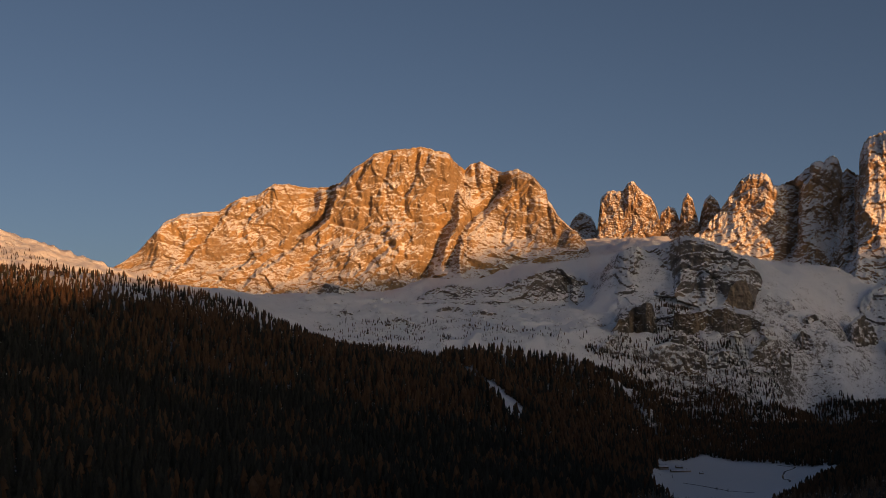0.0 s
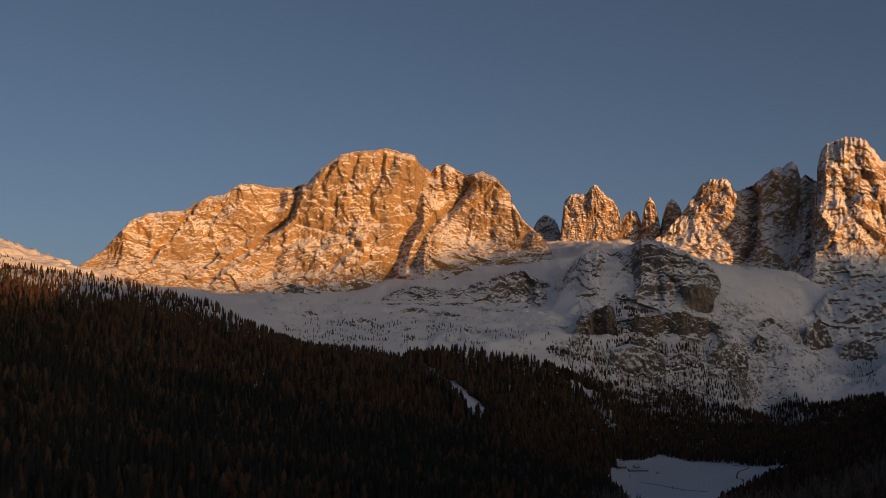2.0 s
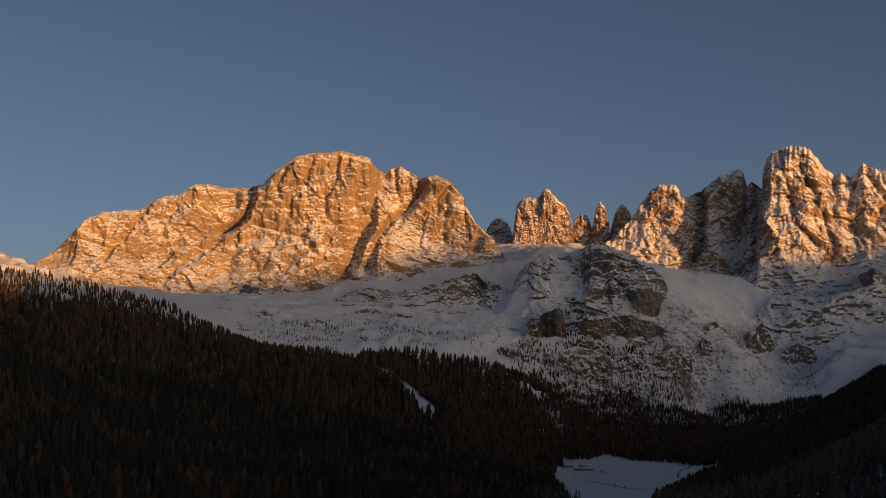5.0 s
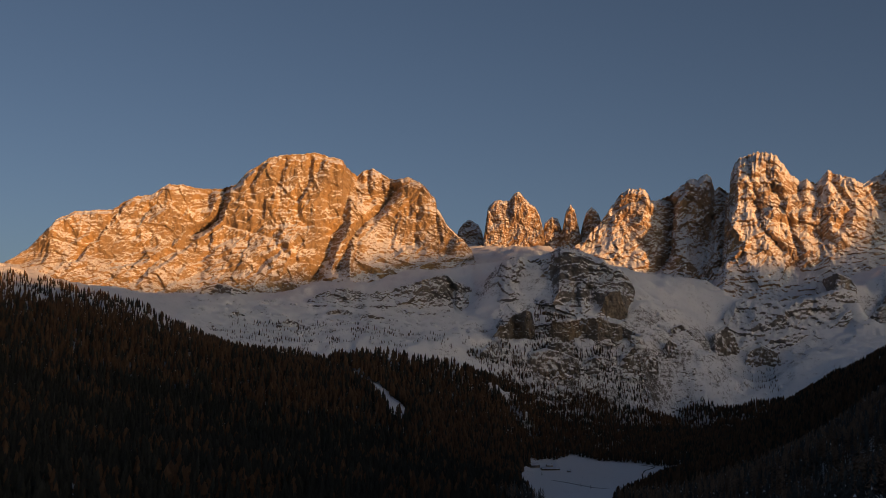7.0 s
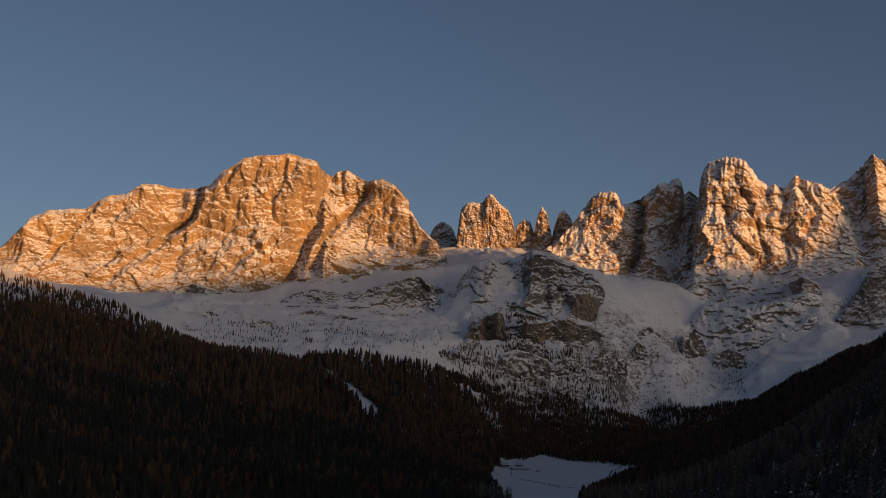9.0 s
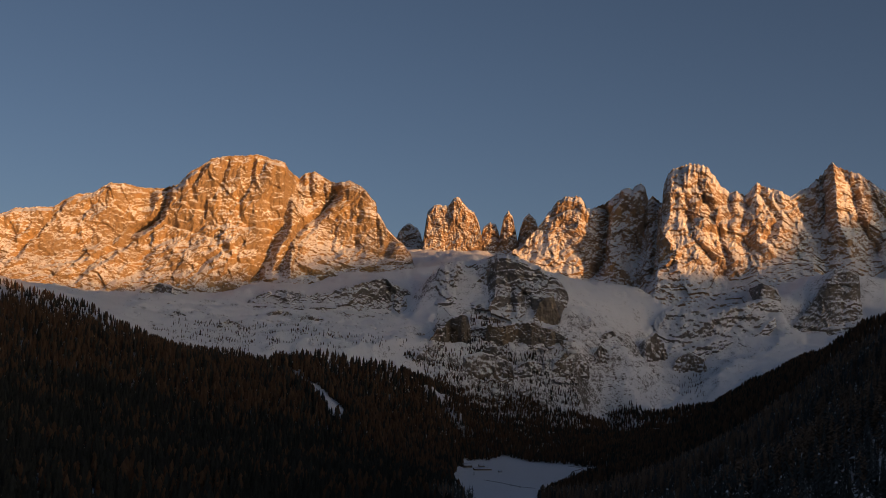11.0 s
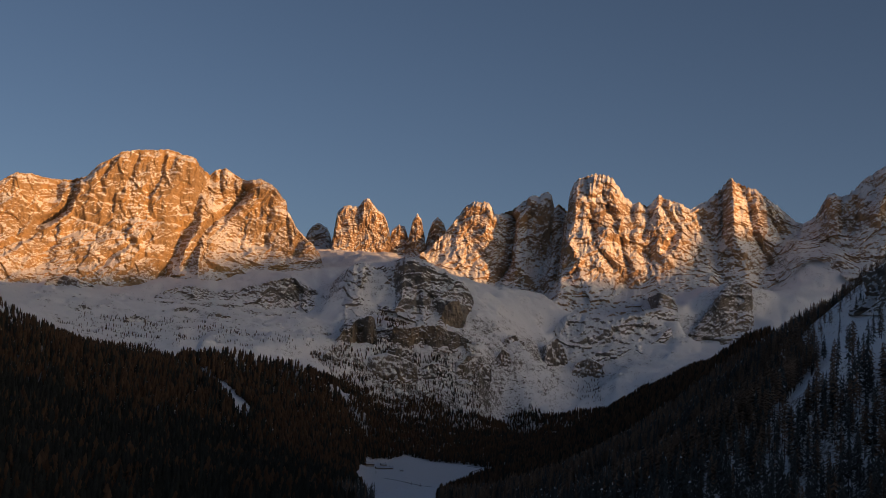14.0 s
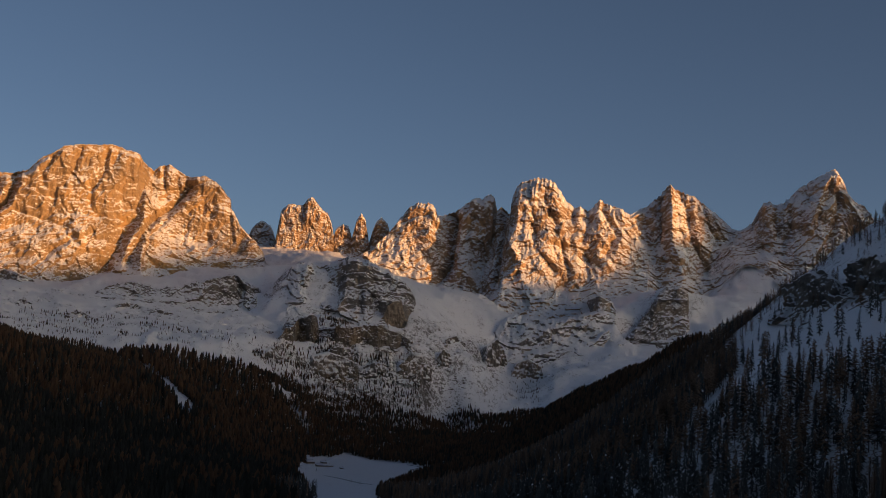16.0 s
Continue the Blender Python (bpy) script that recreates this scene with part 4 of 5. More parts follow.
massif(24, [
    ("rock_buttress", "dark triangular rock buttress above the snow basin", CRAG_CREST[:-2], CRAG_FOOT, MAT_BARE, 0.1, 0.2, 1.2),
], [], 2.0, 14.4, strata=(0.1, 0.2), flute=6.0, gully=14.0, broad=14.0, jag=4.0, facet=13.0, fade=40.0)
for k, (crest, foot) in enumerate(OUTCROPS):
    mountain("rock_outcrop", crest, foot, 90, 34, MAT_GREY_SNOWY, "small grey rock outcrop in the snow slope", talus=0.15, talus_run=0.2, steep=1.0, seed=20.5 + 1.7 * k, jag=3, broad=12, gully=9, ledge=5, deep=14, size=0.3, terraces=8)
for k, (crest, foot) in enumerate(CLIFF_BLOCKS):
    massif(10, [("rock_cliff", "dark brownish cliff block standing out of the snow slope", crest, foot, MAT_BARE, 0.1, 0.15, 1.5)], [], 1.2, 70.5 + 1.7 * k, strata=(0.05, 0.2), flute=3.0, gully=7.0, broad=6.0, jag=5.0, deep=14.0, facet=9.0, size=0.4, fade=10.0, rugged=1.2)
for k, (crest, foot) in enumerate(NEAR_CLIFFS):
    massif(74, [("rock_outcrop", "dark snow-capped cliff above the open slope with larches", crest, foot, MAT_GREY, 0.15, 0.2, 1.5)], [], 0.6, 40.5 + 1.7 * k, strata=(0.05, 0.3), flute=1.5, gully=4.0, broad=4.0, jag=3.0, deep=12.0, facet=5.0, size=0.22, fade=8.0, rugged=0.7)


# a range behind the viewpoint, low in the west, that shades the valley
def back_range(crest):
    """crest: heights along the range, which stands square to the sun, nine kilometres off."""
    flat = np.array([sun_dir.x, sun_dir.y]) / math.cos(radians(SUN_EL))
    side = np.array([-flat[1], flat[0]])
    at, high = np.array(crest, float).T
    k = np.linspace(at[0], at[-1], 500)
    mid = np.array([500.0, 3000.0])
    mid = mid - side * (mid @ side) + flat * 9000
    c = np.column_stack([mid[0] + k * side[0], mid[1] + k * side[1], np.interp(k, at, high)])
    c[:, 2] += 8 * fbm(c / 260.0, 4)
    rows = []
    for run, drop in ((900, 700), (500, 380), (200, 140), (0, 0), (-300, 200), (-900, 700)):
        b = c.copy()
        b[:, :2] -= run * flat
        b[:, 2] -= drop
        rows.append(b)
    ob = new("backdrop_range", mesh_from("backdrop_range", np.concatenate(rows), grid_faces(6, 500), [MAT_GREY]))
    tagged(ob, "long snowy mountain range closing the valley behind", "mountain range", kind="structure")


back_range(BACK_CREST)


# ---- forests ----
def bough_template(kind, boughs, rng):
    """One tree one unit high for the nearer slope: a stem with many thin drooping boughs."""
    v, f, mi = [], [], []
    for k in range(3):
        v.append((0.012 * math.cos(2.1 * k), 0.012 * math.sin(2.1 * k), -0.05))
    v.append((0, 0, 0.95))
    f += [(0, 1, 3), (1, 2, 3), (2, 0, 3)]
    mi += [1, 1, 1]
    wide = 0.155 if kind == "spruce" else 0.175
    base = 0.08 if kind == "spruce" else 0.18
    for b in range(boughs):
        t = ((b + 0.5) / boughs) ** 0.85
        h = base + (0.98 - base) * t
        r = (wide * (1 - t) ** (0.8 if kind == "spruce" else 0.55) * min(1.0, 0.55 + 2.5 * t) + 0.014) * rng.uniform(0.55, 1.25)
        a = b * 2.39996 + rng.uniform(-0.5, 0.5)
        droop = (0.045 if kind == "spruce" else 0.015) * rng.uniform(0.3, 1.6)
        spread_a = rng.uniform(0.3, 0.6)
        n = len(v)
        v.append((0, 0, min(h + 0.035, 1.0)))
        v.append((r * math.cos(a - spread_a), r * math.sin(a - spread_a), h - droop))
        v.append((r * math.cos(a + spread_a), r * math.sin(a + spread_a), h - droop * rng.uniform(0.5, 1.2)))
        f.append((n, n + 1, n + 2))
        mi.append(2 if kind == "spruce" and rng.random() < 0.02 else 0)
    return np.array(v), np.array(f), np.array(mi)


def tree_template(kind, skirts, rng):
    """One tree one unit high: a crown of ragged skirts, one above the other, on a thin stem. Returns vertices and triangles."""
    v, f, mi = [], [], []
    wide = 0.145 if kind == "spruce" else 0.165
    sides = 5 if skirts < 6 else 6
    if skirts > 2:
        v += [(-0.014, 0, -0.05), (0.014, 0, -0.05), (0, 0, 0.8)]
        f.append((0, 1, 2))
        mi.append(1)
    base = 0.07 if kind == "spruce" else 0.16
    for k in range(skirts):
        t = k / skirts
        low = base + (1 - base) * t ** 0.92
        r = wide * ((1 - t) ** (0.85 if kind == "spruce" else 0.6)) * (1.0 if kind == "spruce" or k else 0.72) + 0.012
        high = min(1.0, low + (1 - base) * (1.9 / skirts) + 0.03)
        n, turn = len(v), rng.uniform(0, 6.28)
        v.append((rng.uniform(-0.008, 0.008), rng.uniform(-0.008, 0.008), high))
        for a in range(sides):
            rr = r * rng.uniform(0.5, 1.35)
            ang = turn + 6.2832 * (a + rng.uniform(-0.25, 0.25)) / sides
            v.append((rr * math.cos(ang), rr * math.sin(ang), low - rng.uniform(-0.02, 0.05) + 0.02))
        for a in range(sides):
            f.append((n, n + 1 + a, n + 1 + (a + 1) % sides))
            mi.append(0)
    return np.array(v), np.array(f), np.array(mi)


def scatter(name, xy, heights, kind, skirts, mats, label, seed, variants=8):
    rng = random.Random(seed)
    npr = np.random.RandomState(seed)
    z = ground_height(xy)
    which = npr.randint(0, variants, len(xy))
    ang = npr.uniform(0, 6.283, len(xy))
    fat = npr.uniform(0.8, 1.25, len(xy))
    vs, fs, ms, off = [], [], [], 0
    for k in range(variants):
        tv, tf, tm = (tree_template if skirts < 20 else bough_template)(kind, skirts, rng)
        sel = np.where(which == k)[0]
        if not len(sel):
            continue
        ca, sa = np.cos(ang[sel])[:, None], np.sin(ang[sel])[:, None]
        hh, ft = heights[sel][:, None], fat[sel][:, None]
        x = (tv[None, :, 0] * ca - tv[None, :, 1] * sa) * hh * ft + xy[sel, 0][:, None]
        y = (tv[None, :, 0] * sa + tv[None, :, 1] * ca) * hh * ft + xy[sel, 1][:, None]
        zz = tv[None, :, 2] * hh + z[sel][:, None]
        vs.append(np.stack([x, y, zz], 2).reshape(-1, 3))
        fs.append((tf[None] + (np.arange(len(sel)) * len(tv))[:, None, None] + off).reshape(-1, 3))
        ms.append(np.tile(tm, len(sel)))
        off += len(sel) * len(tv)
    ob = new(name, mesh_from(name, np.concatenate(vs), np.concatenate(fs), mats, smooth=False, mat_index=np.concatenate(ms)))
    return tagged(ob, label, "forest", kind="stuff")


def spread(poly, spacing, rng):
    p = np.array([q[:2] for q in poly], float)
    lo, hi = p.min(0), p.max(0)
    nx, ny = int((hi[0] - lo[0]) / spacing) + 1, int((hi[1] - lo[1]) / spacing) + 1
    gx, gy = np.meshgrid(np.arange(nx), np.arange(ny))
    xy = np.column_stack([gx.ravel(), gy.ravel()]) * spacing + lo + rng.uniform(-0.8, 0.8, (nx * ny, 2)) * spacing
    return xy[inside(xy, poly)]


rng = np.random.RandomState(3)
LEFT_FOREST = [(-860, 1730), (-681, 1775), (-509, 1815), (-316, 1835), (-165, 1860), (-78, 1915), (33, 1900), (107, 1920), (223, 1995), (300, 2080), (375, 2190), (450, 2235), (430, 2090), (372, 2005), (346, 1900), (306, 1720), (264, 1560), (234, 1300), (190, 1050), (170, 800), (100, 560), (-40, 430), (-190, 430), (-300, 640), (-560, 1150)]
RIGHT_FOREST = [(760, 2020), (900, 1600), (800, 1150), (640, 800), (540, 560), (500, 420), (480, 250), (380, -20), (200, -60), (150, 60), (170, 300), (200, 600), (250, 900), (345, 1075), (470, 1370), (505, 1480), (530, 1590), (572, 1739), (610, 1800), (640, 1900)]
VALLEY_FOREST = [(430, 2065), (345, 2040), (320, 2080), (300, 2090), (300, 2330), (380, 2440), (540, 2500), (700, 2500), (838, 2590), (1044, 2490), (1000, 2200), (850, 1900), (760, 2020), (640, 1905), (560, 2030), (470, 2120)]
SPARSE_WOOD = [(293, 2443), (365, 2523), (502, 2594), (565, 2596), (710, 2617), (752, 2592), (745, 2535), (659, 2490), (511, 2330), (464, 2301), (406, 2414), (351, 2436)]
SCRUB = [(-272, 2482), (-193, 2731), (21, 2696), (263, 2497), (367, 2536), (368, 2471), (259, 2459), (138, 2444), (19, 2410), (-50, 2301), (-162, 2308)]
PATCH = [(15, 1775, 0), (42, 1740, 0), (62, 1690, 0), (78, 1620, 0), (90, 1530, 0)]
STREAM_GAP = [(330, 2255, 0), (350, 2275, 0), (390, 2330, 0), (425, 2365, 0), (465, 2375, 0), (517, 2398, 0)]
SNOW_STRIP = [(230, 199, 0), (249, 221, 0), (304, 291, 0), (324, 295, 0), (337, 277, 0), (350, 200, 0), (380, 120, 0)]


OPEN_WEDGE = [(400, 420), (360, 390), (310, 300), (243, 215), (250, 190), (262, 150), (280, 110), (420, 40), (500, 250)]

UPPER_SLOPE = [(330, 330), (372, 430), (440, 520), (560, 560), (640, 420), (560, 120), (430, 60), (350, 200)]


def clump(xy, size, shift=0.0):
    return perlin(np.column_stack([xy / size, np.full(len(xy), shift)]))


left = spread(LEFT_FOREST, 6.2, rng)
under = spread(LEFT_FOREST, 9.5, rng)
under = under[(under[:, 1] > 1000) & ((seg_dist(under, LEFT_RIDGE) > np.where(under[:, 0] < -430, 240, 120)) | (under[:, 0] > 0))]
left = left[(left[:, 1] > 1250) | (rng.uniform(0, 1, len(left)) < 0.75)]
near_top = seg_dist(left, LEFT_RIDGE) < np.where(left[:, 0] < -430, 230, np.where(left[:, 0] < -60, 110, 30)) * (1 + 0.5 * clump(left, 90, 1.0))
left = left[~(near_top & (rng.uniform(0, 1, len(left)) > 0.50 + 0.45 * clump(left, 38, 2.0)))]
right = spread(RIGHT_FOREST, 4.9, rng)
beyond = np.interp(right[:, 1], [476, 568, 758, 1095, 1490, 1896], [454, 498, 573, 688, 794, 864])
right = right[(right[:, 0] < beyond + 30) | (right[:, 1] < 476)]
wedge = inside(right, OPEN_WEDGE)
thin = (right[:, 1] < 330) & (right[:, 0] < 300)
upper = inside(right, UPPER_SLOPE)
chance = np.where(wedge, 0.1, np.where(upper, 0.22 + 0.3 * clump(right, 40, 5.0), np.where(thin, 0.95 + 0.35 * clump(right, 35), 0.9)))
right = right[(rng.uniform(0, 1, len(right)) < chance) & (seg_dist(right, SNOW_STRIP) > 9)]
valley = spread(VALLEY_FOREST, 5.2, rng)
sparse = spread(SPARSE_WOOD, 6.0, rng)
sparse = sparse[clump(sparse, 60, 3.0) + rng.uniform(-0.5, 0.5, len(sparse)) > -0.05]
scrub = spread(SCRUB, 6.0, rng)
scrub = scrub[clump(scrub, 45, 5.0) + rng.uniform(-0.5, 0.5, len(scrub)) > 0.36]
wood = spread(CLIFF_WOOD, 5.5, rng)
wood = wood[clump(wood, 25, 8.0) + rng.uniform(-0.5, 0.5, len(wood)) > 0.2]
bush = spread(SLOPE_SCRUB, 6.5, rng)
scrub = np.concatenate([scrub, bush[rng.uniform(0, 1, len(bush)) < 0.4]])
sparse = np.concatenate([sparse, wood])
hill = spread([(-1080, 2560), (-959, 2690), (-877, 2644), (-850, 2480), (-933, 2380), (-1050, 2420)], 11.0, rng)
hill = hill[rng.uniform(0, 1, len(hill)) < 0.45]
scrub = np.concatenate([scrub, hill])
trees = np.concatenate([left, right, valley, sparse, scrub, under])
hts = np.concatenate([rng.uniform(12, 24, len(left)) * np.where(left[:, 0] < 0, np.clip(seg_dist(left, LEFT_RIDGE) / 230, np.where(left[:, 0] < -430, 0.55, 0.66), 1.0), 1.05), rng.uniform(12, 20, len(right)) * np.where(inside(right, UPPER_SLOPE), 0.6, np.where(seg_dist(right, RIGHT_RIDGE) < 60, 0.7, np.where(right[:, 1] < 220, 0.92, 1.0))), rng.uniform(10, 17, len(valley)), rng.uniform(7, 14, len(sparse)), rng.uniform(3, 9, len(scrub)), rng.uniform(4, 8, len(under))])
keep = (seg_dist(trees, PATCH) > 26 + 20 * clump(trees, 26)) & ~inside(trees, MEADOW) & (seg_dist(trees + np.array([5.0, 12.0]), STREAM_LINE) > 12 + 5 * clump(trees, 25, 4.0)) & (seg_dist(trees + np.array([4.0, 14.0]), STREAM_GAP) > 24 + 9 * clump(trees, 25, 4.0))
kept_under = int(keep[-len(under):].sum())
trees, hts = trees[keep], hts[keep]
close = (trees[:, 1] < 330) & (trees[:, 0] > 150)
order = np.argsort(trees[close] @ np.array([0.8, 0.6]))
close_idx = np.where(close)[0][order[:290]]
near_trees, near_hts = trees[close_idx], hts[close_idx]
rest = np.ones(len(trees), bool)
rest[close_idx] = False
trees, hts = trees[rest], hts[rest]
is_spruce = rng.uniform(0, 1, len(trees)) < np.where((trees[:, 0] < 200) & (trees[:, 1] < 1400), 0.84, 0.42) + 0.45 * clump(trees, 120)
mid = (trees[:, 1] < 900) & (trees[:, 0] > 140)
low = (trees[:, 1] < 1150) & ~mid
small = np.arange(len(trees)) >= len(trees) - kept_under
low &= ~small
far = ~mid & ~low & ~small
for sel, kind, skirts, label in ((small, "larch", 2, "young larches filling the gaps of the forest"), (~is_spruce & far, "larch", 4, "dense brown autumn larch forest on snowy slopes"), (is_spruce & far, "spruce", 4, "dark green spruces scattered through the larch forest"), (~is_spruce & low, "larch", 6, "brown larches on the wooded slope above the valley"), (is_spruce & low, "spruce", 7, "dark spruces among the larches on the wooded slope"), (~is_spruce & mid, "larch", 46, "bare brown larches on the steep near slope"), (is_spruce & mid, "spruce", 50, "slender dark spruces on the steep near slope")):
    # near-slope trees (20 boughs and more) take the needles brightened for that slope
    scatter(kind + "_forest", trees[sel], hts[sel], kind, skirts, [(MAT_LARCH if skirts < 20 else MAT_LARCH_BRIGHTENED) if kind == "larch" else (MAT_SPRUCE if skirts < 20 else MAT_SPRUCE_BRIGHTENED), MAT_BARK, MAT_TREE_SNOW], label, 11 + skirts)

APRON_ROCKS = [(-272, 2482), (-420, 2900), (-200, 3050), (300, 3000), (420, 2700), (367, 2536), (263, 2497), (21, 2430)]
BOULDERS = [(794, 2677), (894, 2697), (914, 2641), (878, 2570), (782, 2599), (743, 2579)]
MAT_BOULDER = plain("boulder_rock", (0.15, 0.135, 0.12), 0.35, 0.4)


def boulders(poly, spacing, seed, big=3.2, mat=MAT_BOULDER, label="dark boulders scattered over the snow below the cliffs", dense=0.25):
    """Angular stones, wider than high, gathered in clumps."""
    r = np.random.RandomState(seed)
    xy = spread(poly, spacing, r)
    xy = xy[r.uniform(0, 1, len(xy)) < dense + 0.9 * clump(xy, 40, 2.0) + 0.5 * clump(xy, 130, 6.0)]
    z = ground_height(xy)
    a = np.arange(6) * 1.0472
    base = np.concatenate([np.column_stack([np.cos(a), np.sin(a), 0 * a - 0.4]), np.column_stack([0.72 * np.cos(a), 0.72 * np.sin(a), 0 * a + 0.45]), [[0, 0, 0.6]]])
    tri = np.array([t for k in range(6) for t in ((k, (k + 1) % 6, 6 + k), ((k + 1) % 6, 6 + (k + 1) % 6, 6 + k), (6 + k, 6 + (k + 1) % 6, 12))])
    size = 0.7 + big * r.uniform(0, 1, (len(xy), 1, 1)) ** 2.5
    v = base[None] * size * r.uniform(0.6, 1.35, (len(xy), 1, 3)) * r.uniform(0.7, 1.25, (len(xy), 13, 3))
    v[:, :, 0] *= 1.0 + 0.7 * r.uniform(0, 1, (len(xy), 1))
    v += r.uniform(-0.15, 0.15, v.shape) * size
    v += np.column_stack([xy, z + 0.2])[:, None, :]
    f = tri[None] + (np.arange(len(xy)) * 13)[:, None, None]
    ob = new("boulder_field", mesh_from("boulder_field", v.reshape(-1, 3), f.reshape(-1, 3), [mat], smooth=False))
    tagged(ob, label, "boulders", kind="stuff")


BASIN_ROCKS = [(860, 2600), (1120, 2600), (1420, 2780), (1500, 2960), (1300, 2950), (1080, 2980), (960, 2900), (860, 2700)]
STEP_ROCKS = [(360, 2530), (430, 2480), (560, 2500), (760, 2600), (900, 2720), (880, 2860), (780, 2780), (420, 2800), (350, 2700)]
boulders(BOULDERS, 5.0, 31)
boulders(APRON_ROCKS, 9.0, 32, 7.0, MAT_GREY_SNOWY, "snow-capped grey rocks breaking through the snow slope", 0.15)
boulders(STEP_ROCKS, 8.0, 33, 9.0, MAT_GREY_SNOWY, "snow-capped grey ledges between the cliff bands", 0.3)
boulders(BASIN_ROCKS, 9.0, 34, 6.0, MAT_GREY_SNOWY, "grey rocks strewn over the snow basin", 0.15)


# ---- single trees on the near slope ----
def part(name, verts, faces, mat, parent, label="", smooth=False):
    ob = new(name, mesh_from(name, np.array(verts, float), np.array(faces), [mat] if not isinstance(mat, list) else mat[:1], smooth))
    ob.parent = parent
    if label:
        ob["label"] = label
    return ob


def tree(kind, seed):
    """A tree ten metres high with a tapered stem and whorls of drooping boughs, each bough a fan of sprays."""
    r = random.Random(seed)
    high = 10.0
    root = new("spruce_tree" if kind == "spruce" else "larch_tree")
    tagged(root, "tall dark snow-dusted spruce on the snowy slope" if kind == "spruce" else "thin brown autumn larch on the snowy slope", "tree", "trees on the near slope")
    v, f = [], []
    sides, rings = 6, 7
    bend = [(r.uniform(-0.12, 0.12) * k, r.uniform(-0.12, 0.12) * k) for k in range(rings)]
    for k in range(rings):
        z = high * (k / (rings - 1)) * 0.98 - 0.6 * (k == 0)
        rad = 0.17 * (1 - k / (rings - 1)) ** 0.8 + 0.015
        for a in range(sides):
            v.append((rad * math.cos(a * 1.0472) + bend[k][0] * 0.3, rad * math.sin(a * 1.0472) + bend[k][1] * 0.3, z))
    for k in range(rings - 1):
        for a in range(sides):
            b = (a + 1) % sides
            f.append((k * sides + a, k * sides + b, (k + 1) * sides + b))
            f.append((k * sides + a, (k + 1) * sides + b, (k + 1) * sides + a))
    part("trunk", v, f, MAT_BARK, root, smooth=True)
    cv, cf, sv, sf = [], [], [], []
    boughs = 230 if kind == "spruce" else 190
    wide = 1.3 if kind == "spruce" else 1.2
    start = 0.08 if kind == "spruce" else 0.2
    for b in range(boughs):
        t = start + (0.97 - start) * (b / boughs) ** 0.9
        reach = (wide * (1 - t) ** 0.8 + 0.14) * r.uniform(0.55, 1.2)
        a = b * 2.39996 + r.uniform(-0.5, 0.5)
        droop = (0.42 if kind == "spruce" else 0.12) * reach * r.uniform(0.5, 1.3)
        ca, sa = math.cos(a), math.sin(a)
        z0 = high * t
        for k in range(4):
            s0, s1 = reach * k / 4, reach * (k + 1.35) / 4
            half = (0.24 if kind == "spruce" else 0.15) * reach * (1 - k / 5) * r.uniform(0.5, 1.4) + 0.03
            za, zb = z0 - droop * (k / 4) ** 1.3, z0 - droop * ((k + 1.35) / 4) ** 1.3
            n = len(cv)
            sag = r.uniform(0.04, 0.22) if kind == "spruce" else r.uniform(-0.05, 0.12)
            cv += [(ca * s0, sa * s0, za + 0.06), (ca * s1 - sa * half, sa * s1 + ca * half, zb - sag), (ca * s1 * 1.06, sa * s1 * 1.06, zb), (ca * s1 + sa * half, sa * s1 - ca * half, zb - sag)]
            cf += [(n, n + 1, n + 2), (n, n + 2, n + 3)]
            if kind == "spruce" and k > 0 and r.random() < 0.12:
                m = len(sv)
                sv += [(ca * s0, sa * s0, za + 0.14), (ca * s1 - sa * half * 0.5, sa * s1 + ca * half * 0.5, zb + 0.03), (ca * s1 * 0.98, sa * s1 * 0.98, zb + 0.1), (ca * s1 + sa * half * 0.5, sa * s1 - ca * half * 0.5, zb + 0.03)]
                sf += [(m, m + 1, m + 2), (m, m + 2, m + 3)]
    n = len(cv)
    # crown needles carry the near slope's extra brightness in their colour
    crown = part("crown", cv + sv, cf + [tuple(a + n for a in t) for t in sf], MAT_SPRUCE_BRIGHTENED if kind == "spruce" else MAT_LARCH_BRIGHTENED, root)
    crown.data.materials.append(MAT_TREE_SNOW)
    for p in crown.data.polygons[len(cf):]:
        p.material_index = 1
    return root


near_z = ground_height(near_trees)
kinds = [tree("spruce" if k % 2 else "larch", 60 + k) for k in range(6)]
used = [False] * 6
pick = np.random.RandomState(21)
for (x, y), h, z in zip(near_trees, near_hts, near_z):
    k = pick.randint(0, 6)
    fat = pick.uniform(0.85, 1.15) * h / 10
    ob = kinds[k] if not used[k] else copy_thing(kinds[k], pose(0, 0, 0))
    used[k] = True
    ob.matrix_basis = pose(x, y, z - 0.1, 0, 0, pick.uniform(0, 360)) @ Matrix.Diagonal((fat, fat, h / 10, 1))

for x, y in ((383, 1640), (393, 1618), (420, 2080), (352, 1800)):
    k = pick.randint(0, 3) * 2 + 1
    ob = copy_thing(kinds[k], pose(0, 0, 0))
    tagged(ob, "small lone spruce standing in the snowy meadow", group="trees in the meadow")
    ob.matrix_basis = pose(x, y, float(ground_height(np.array([[x, y]], float))[0]) - 0.1, 0, 0, 40 * k) @ Matrix.Diagonal((0.6, 0.6, 0.6, 1))


# ---- the alp in the meadow ----
MAT_WOOD = plain("weathered_wood", (0.13, 0.085, 0.055), 0.35, 1.5)
MAT_WALL = plain("lime_wall", (0.42, 0.38, 0.33), 0.2, 1.5)
MAT_ROOF_SNOW = plain("roof_snow", (0.82, 0.83, 0.86), 0.06, 0.5)
MAT_DARK = plain("dark_window", (0.02, 0.02, 0.025), 0.2, 1.0, 0.3)


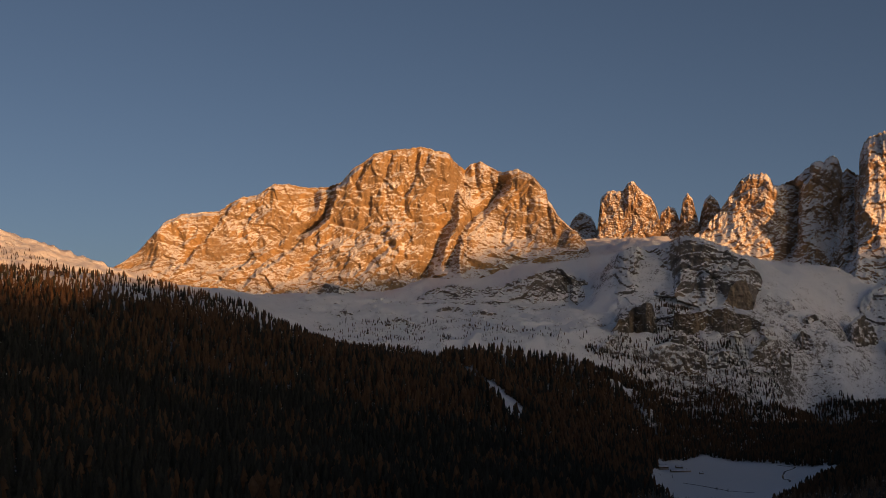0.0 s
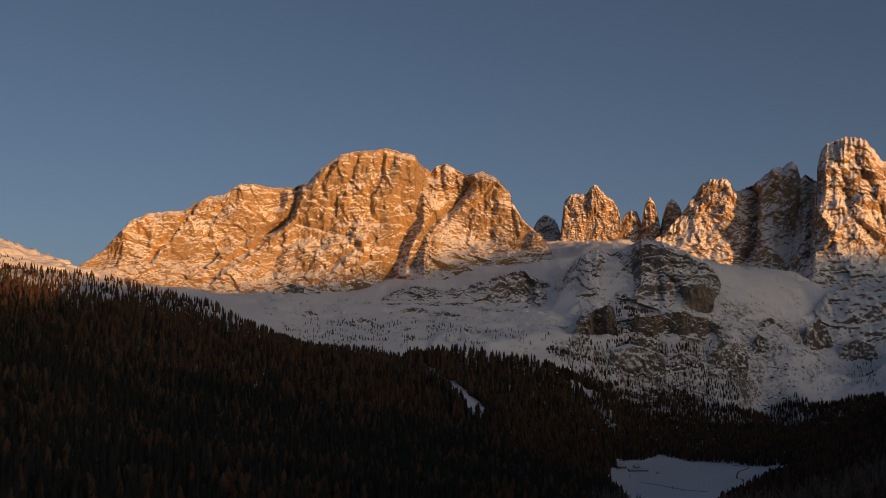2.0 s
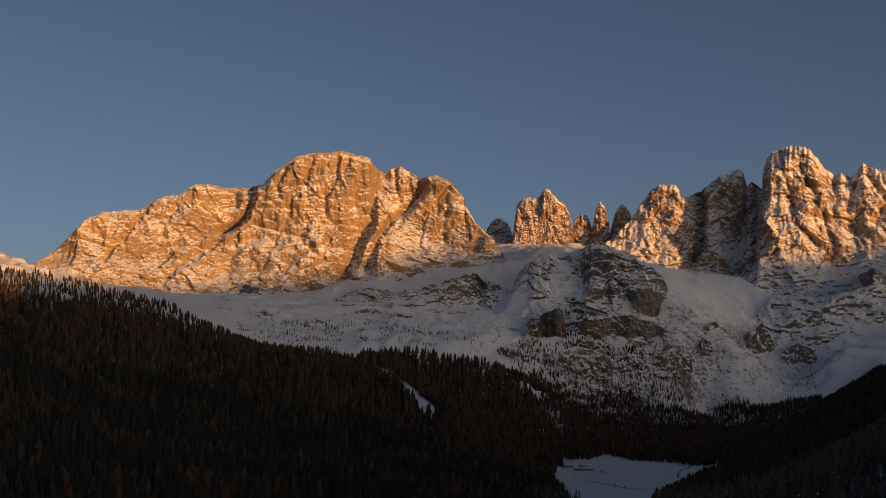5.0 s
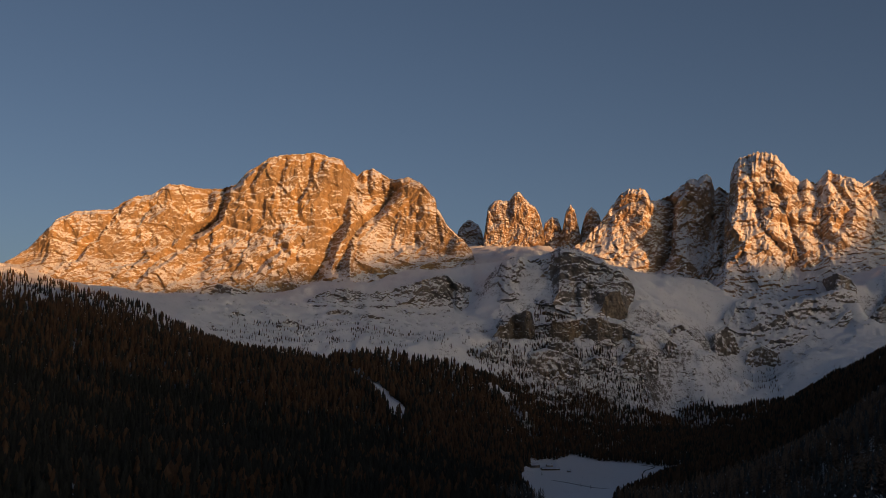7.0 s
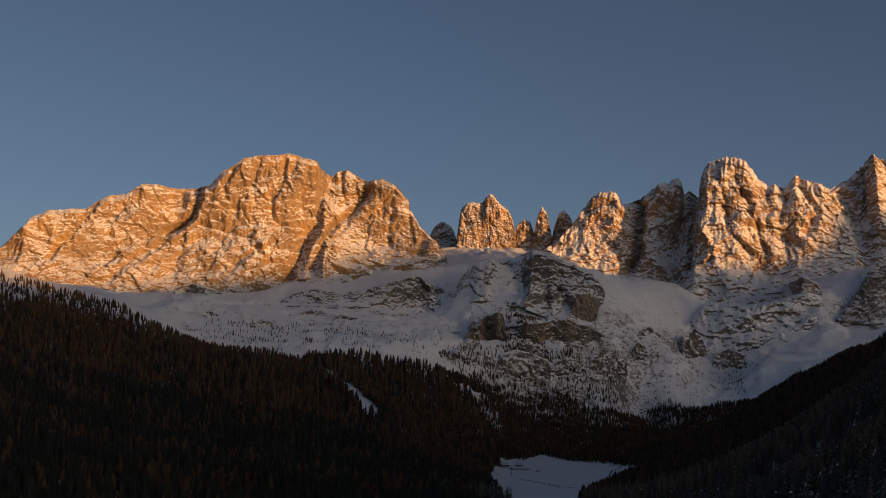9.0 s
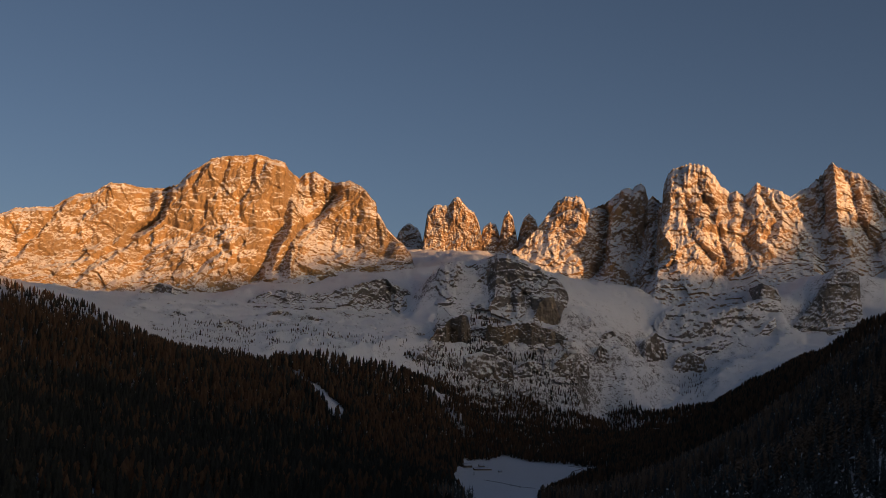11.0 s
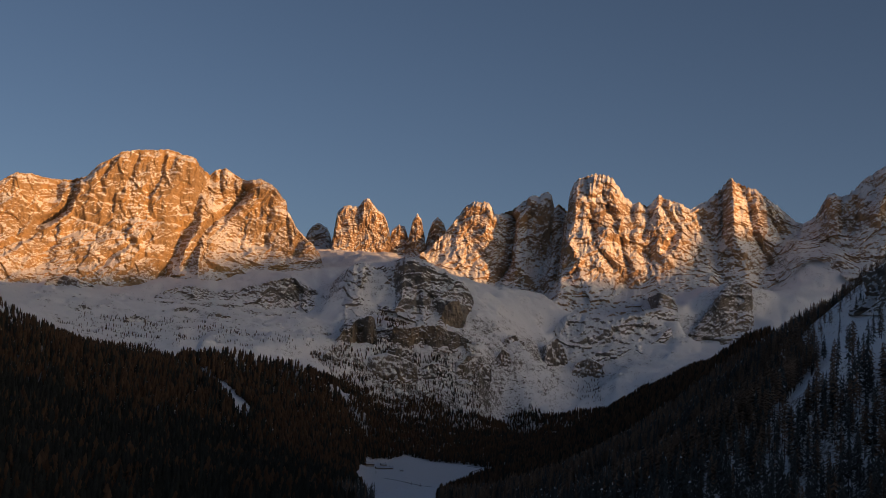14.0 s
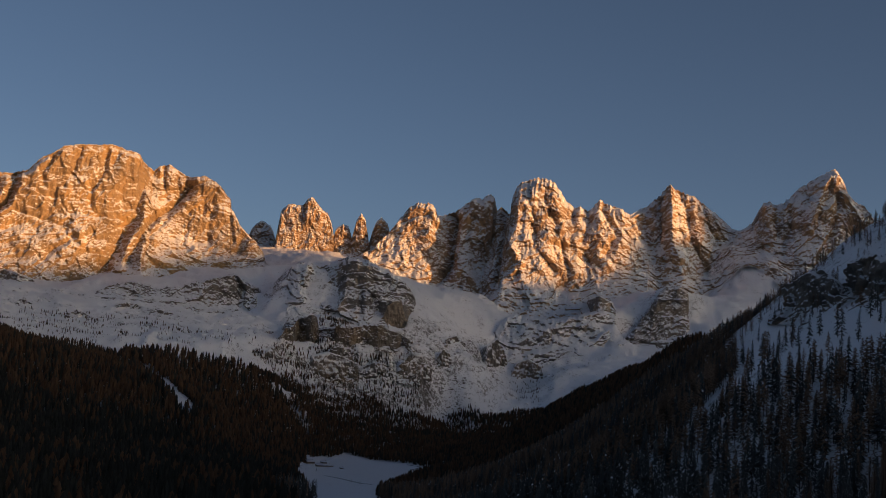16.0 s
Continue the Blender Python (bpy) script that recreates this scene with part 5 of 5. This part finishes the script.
def box(x0, x1, y0, y1, z0, z1):
    v = [(x, y, z) for z in (z0, z1) for y in (y0, y1) for x in (x0, x1)]
    q = [(0, 2, 3, 1), (4, 5, 7, 6), (0, 1, 5, 4), (2, 6, 7, 3), (0, 4, 6, 2), (1, 3, 7, 5)]
    return v, q


def hut(x, y, turn, long, deep, wall, roof, label, windows):
    z = float(ground_height(np.array([[x, y]]))[0])
    root = new("alpine_hut")
    tagged(root, label, "hut", "huts in the meadow")
    root.matrix_basis = pose(x, y, z, 0, 0, turn)
    v, f = box(-long / 2, long / 2, -deep / 2, deep / 2, -1.0, wall * 0.45)
    part("stone_base", v, f, MAT_WALL, root, "pale stone ground floor")
    v, f = box(-long / 2 - 0.05, long / 2 + 0.05, -deep / 2 - 0.05, deep / 2 + 0.05, wall * 0.45, wall)
    part("timber_wall", v, f, MAT_WOOD, root, "weathered timber upper wall")
    for s in (-1, 1):
        xx = s * long / 2
        gv = [(xx - 0.1, -deep / 2, wall), (xx - 0.1, deep / 2, wall), (xx - 0.1, 0, wall + roof), (xx + 0.1, -deep / 2, wall), (xx + 0.1, deep / 2, wall), (xx + 0.1, 0, wall + roof)]
        part("gable", gv, [(0, 1, 2), (3, 5, 4)], MAT_WOOD, root)
    for s in (-1, 1):
        e, t = 0.7, 0.35
        ov = []
        for zz in (0, t):
            ov += [(-long / 2 - e, 0, wall + roof + zz), (long / 2 + e, 0, wall + roof + zz), (long / 2 + e, s * (deep / 2 + e), wall - roof * e / (deep / 2) + zz), (-long / 2 - e, s * (deep / 2 + e), wall - roof * e / (deep / 2) + zz)]
        part("roof", ov, [(0, 1, 2, 3), (4, 7, 6, 5), (0, 4, 5, 1), (1, 5, 6, 2), (2, 6, 7, 3), (3, 7, 4, 0)], MAT_ROOF_SNOW, root, "snow-covered roof slope")
    for k in range(windows):
        wx = -long / 2 + long * (k + 0.5) / windows
        v, f = box(wx - 0.5, wx + 0.5, -deep / 2 - 0.12, -deep / 2 + 0.02, wall * 0.5, wall * 0.5 + 1.0)
        part("window", v, f, MAT_DARK, root)
    v, f = box(long * 0.3, long * 0.3 + 0.9, -0.4, 0.4, wall + roof * 0.6, wall + roof + 1.1)
    part("chimney", v, f, MAT_WALL, root)


for spec in HUTS:
    hut(*spec)


# ---- the brook in the meadow ----
MAT_BROOK = plain("dark_water", (0.03, 0.032, 0.035), 0.3, 0.5, 0.25)


def brook(points):
    c = along([(x, y, 0) for x, y in points], 160)
    c[:, :2] += 1.6 * np.stack([fbm(c / 14.0 + 3 * a, 3) for a in (1, 2)], 1)
    t = np.gradient(c[:, :2], axis=0)
    t /= np.linalg.norm(t, axis=1)[:, None]
    side = np.stack([-t[:, 1], t[:, 0]], 1) * (1.3 + 0.7 * fbm(c / 20.0 + 9, 2))[:, None]
    rows = []
    for k, lift in ((-1.0, -0.1), (-0.8, 0.22), (0.8, 0.22), (1.0, -0.1)):
        xy = c[:, :2] + k * side
        rows.append(np.column_stack([xy, ground_height(c[:, :2]) + lift]))
    ob = new("brook", mesh_from("brook", np.concatenate(rows), grid_faces(4, len(c)), [MAT_BROOK]))
    tagged(ob, "narrow dark brook winding through the snowy meadow", "brook", kind="structure")


for course in BROOKS:
    brook(course)
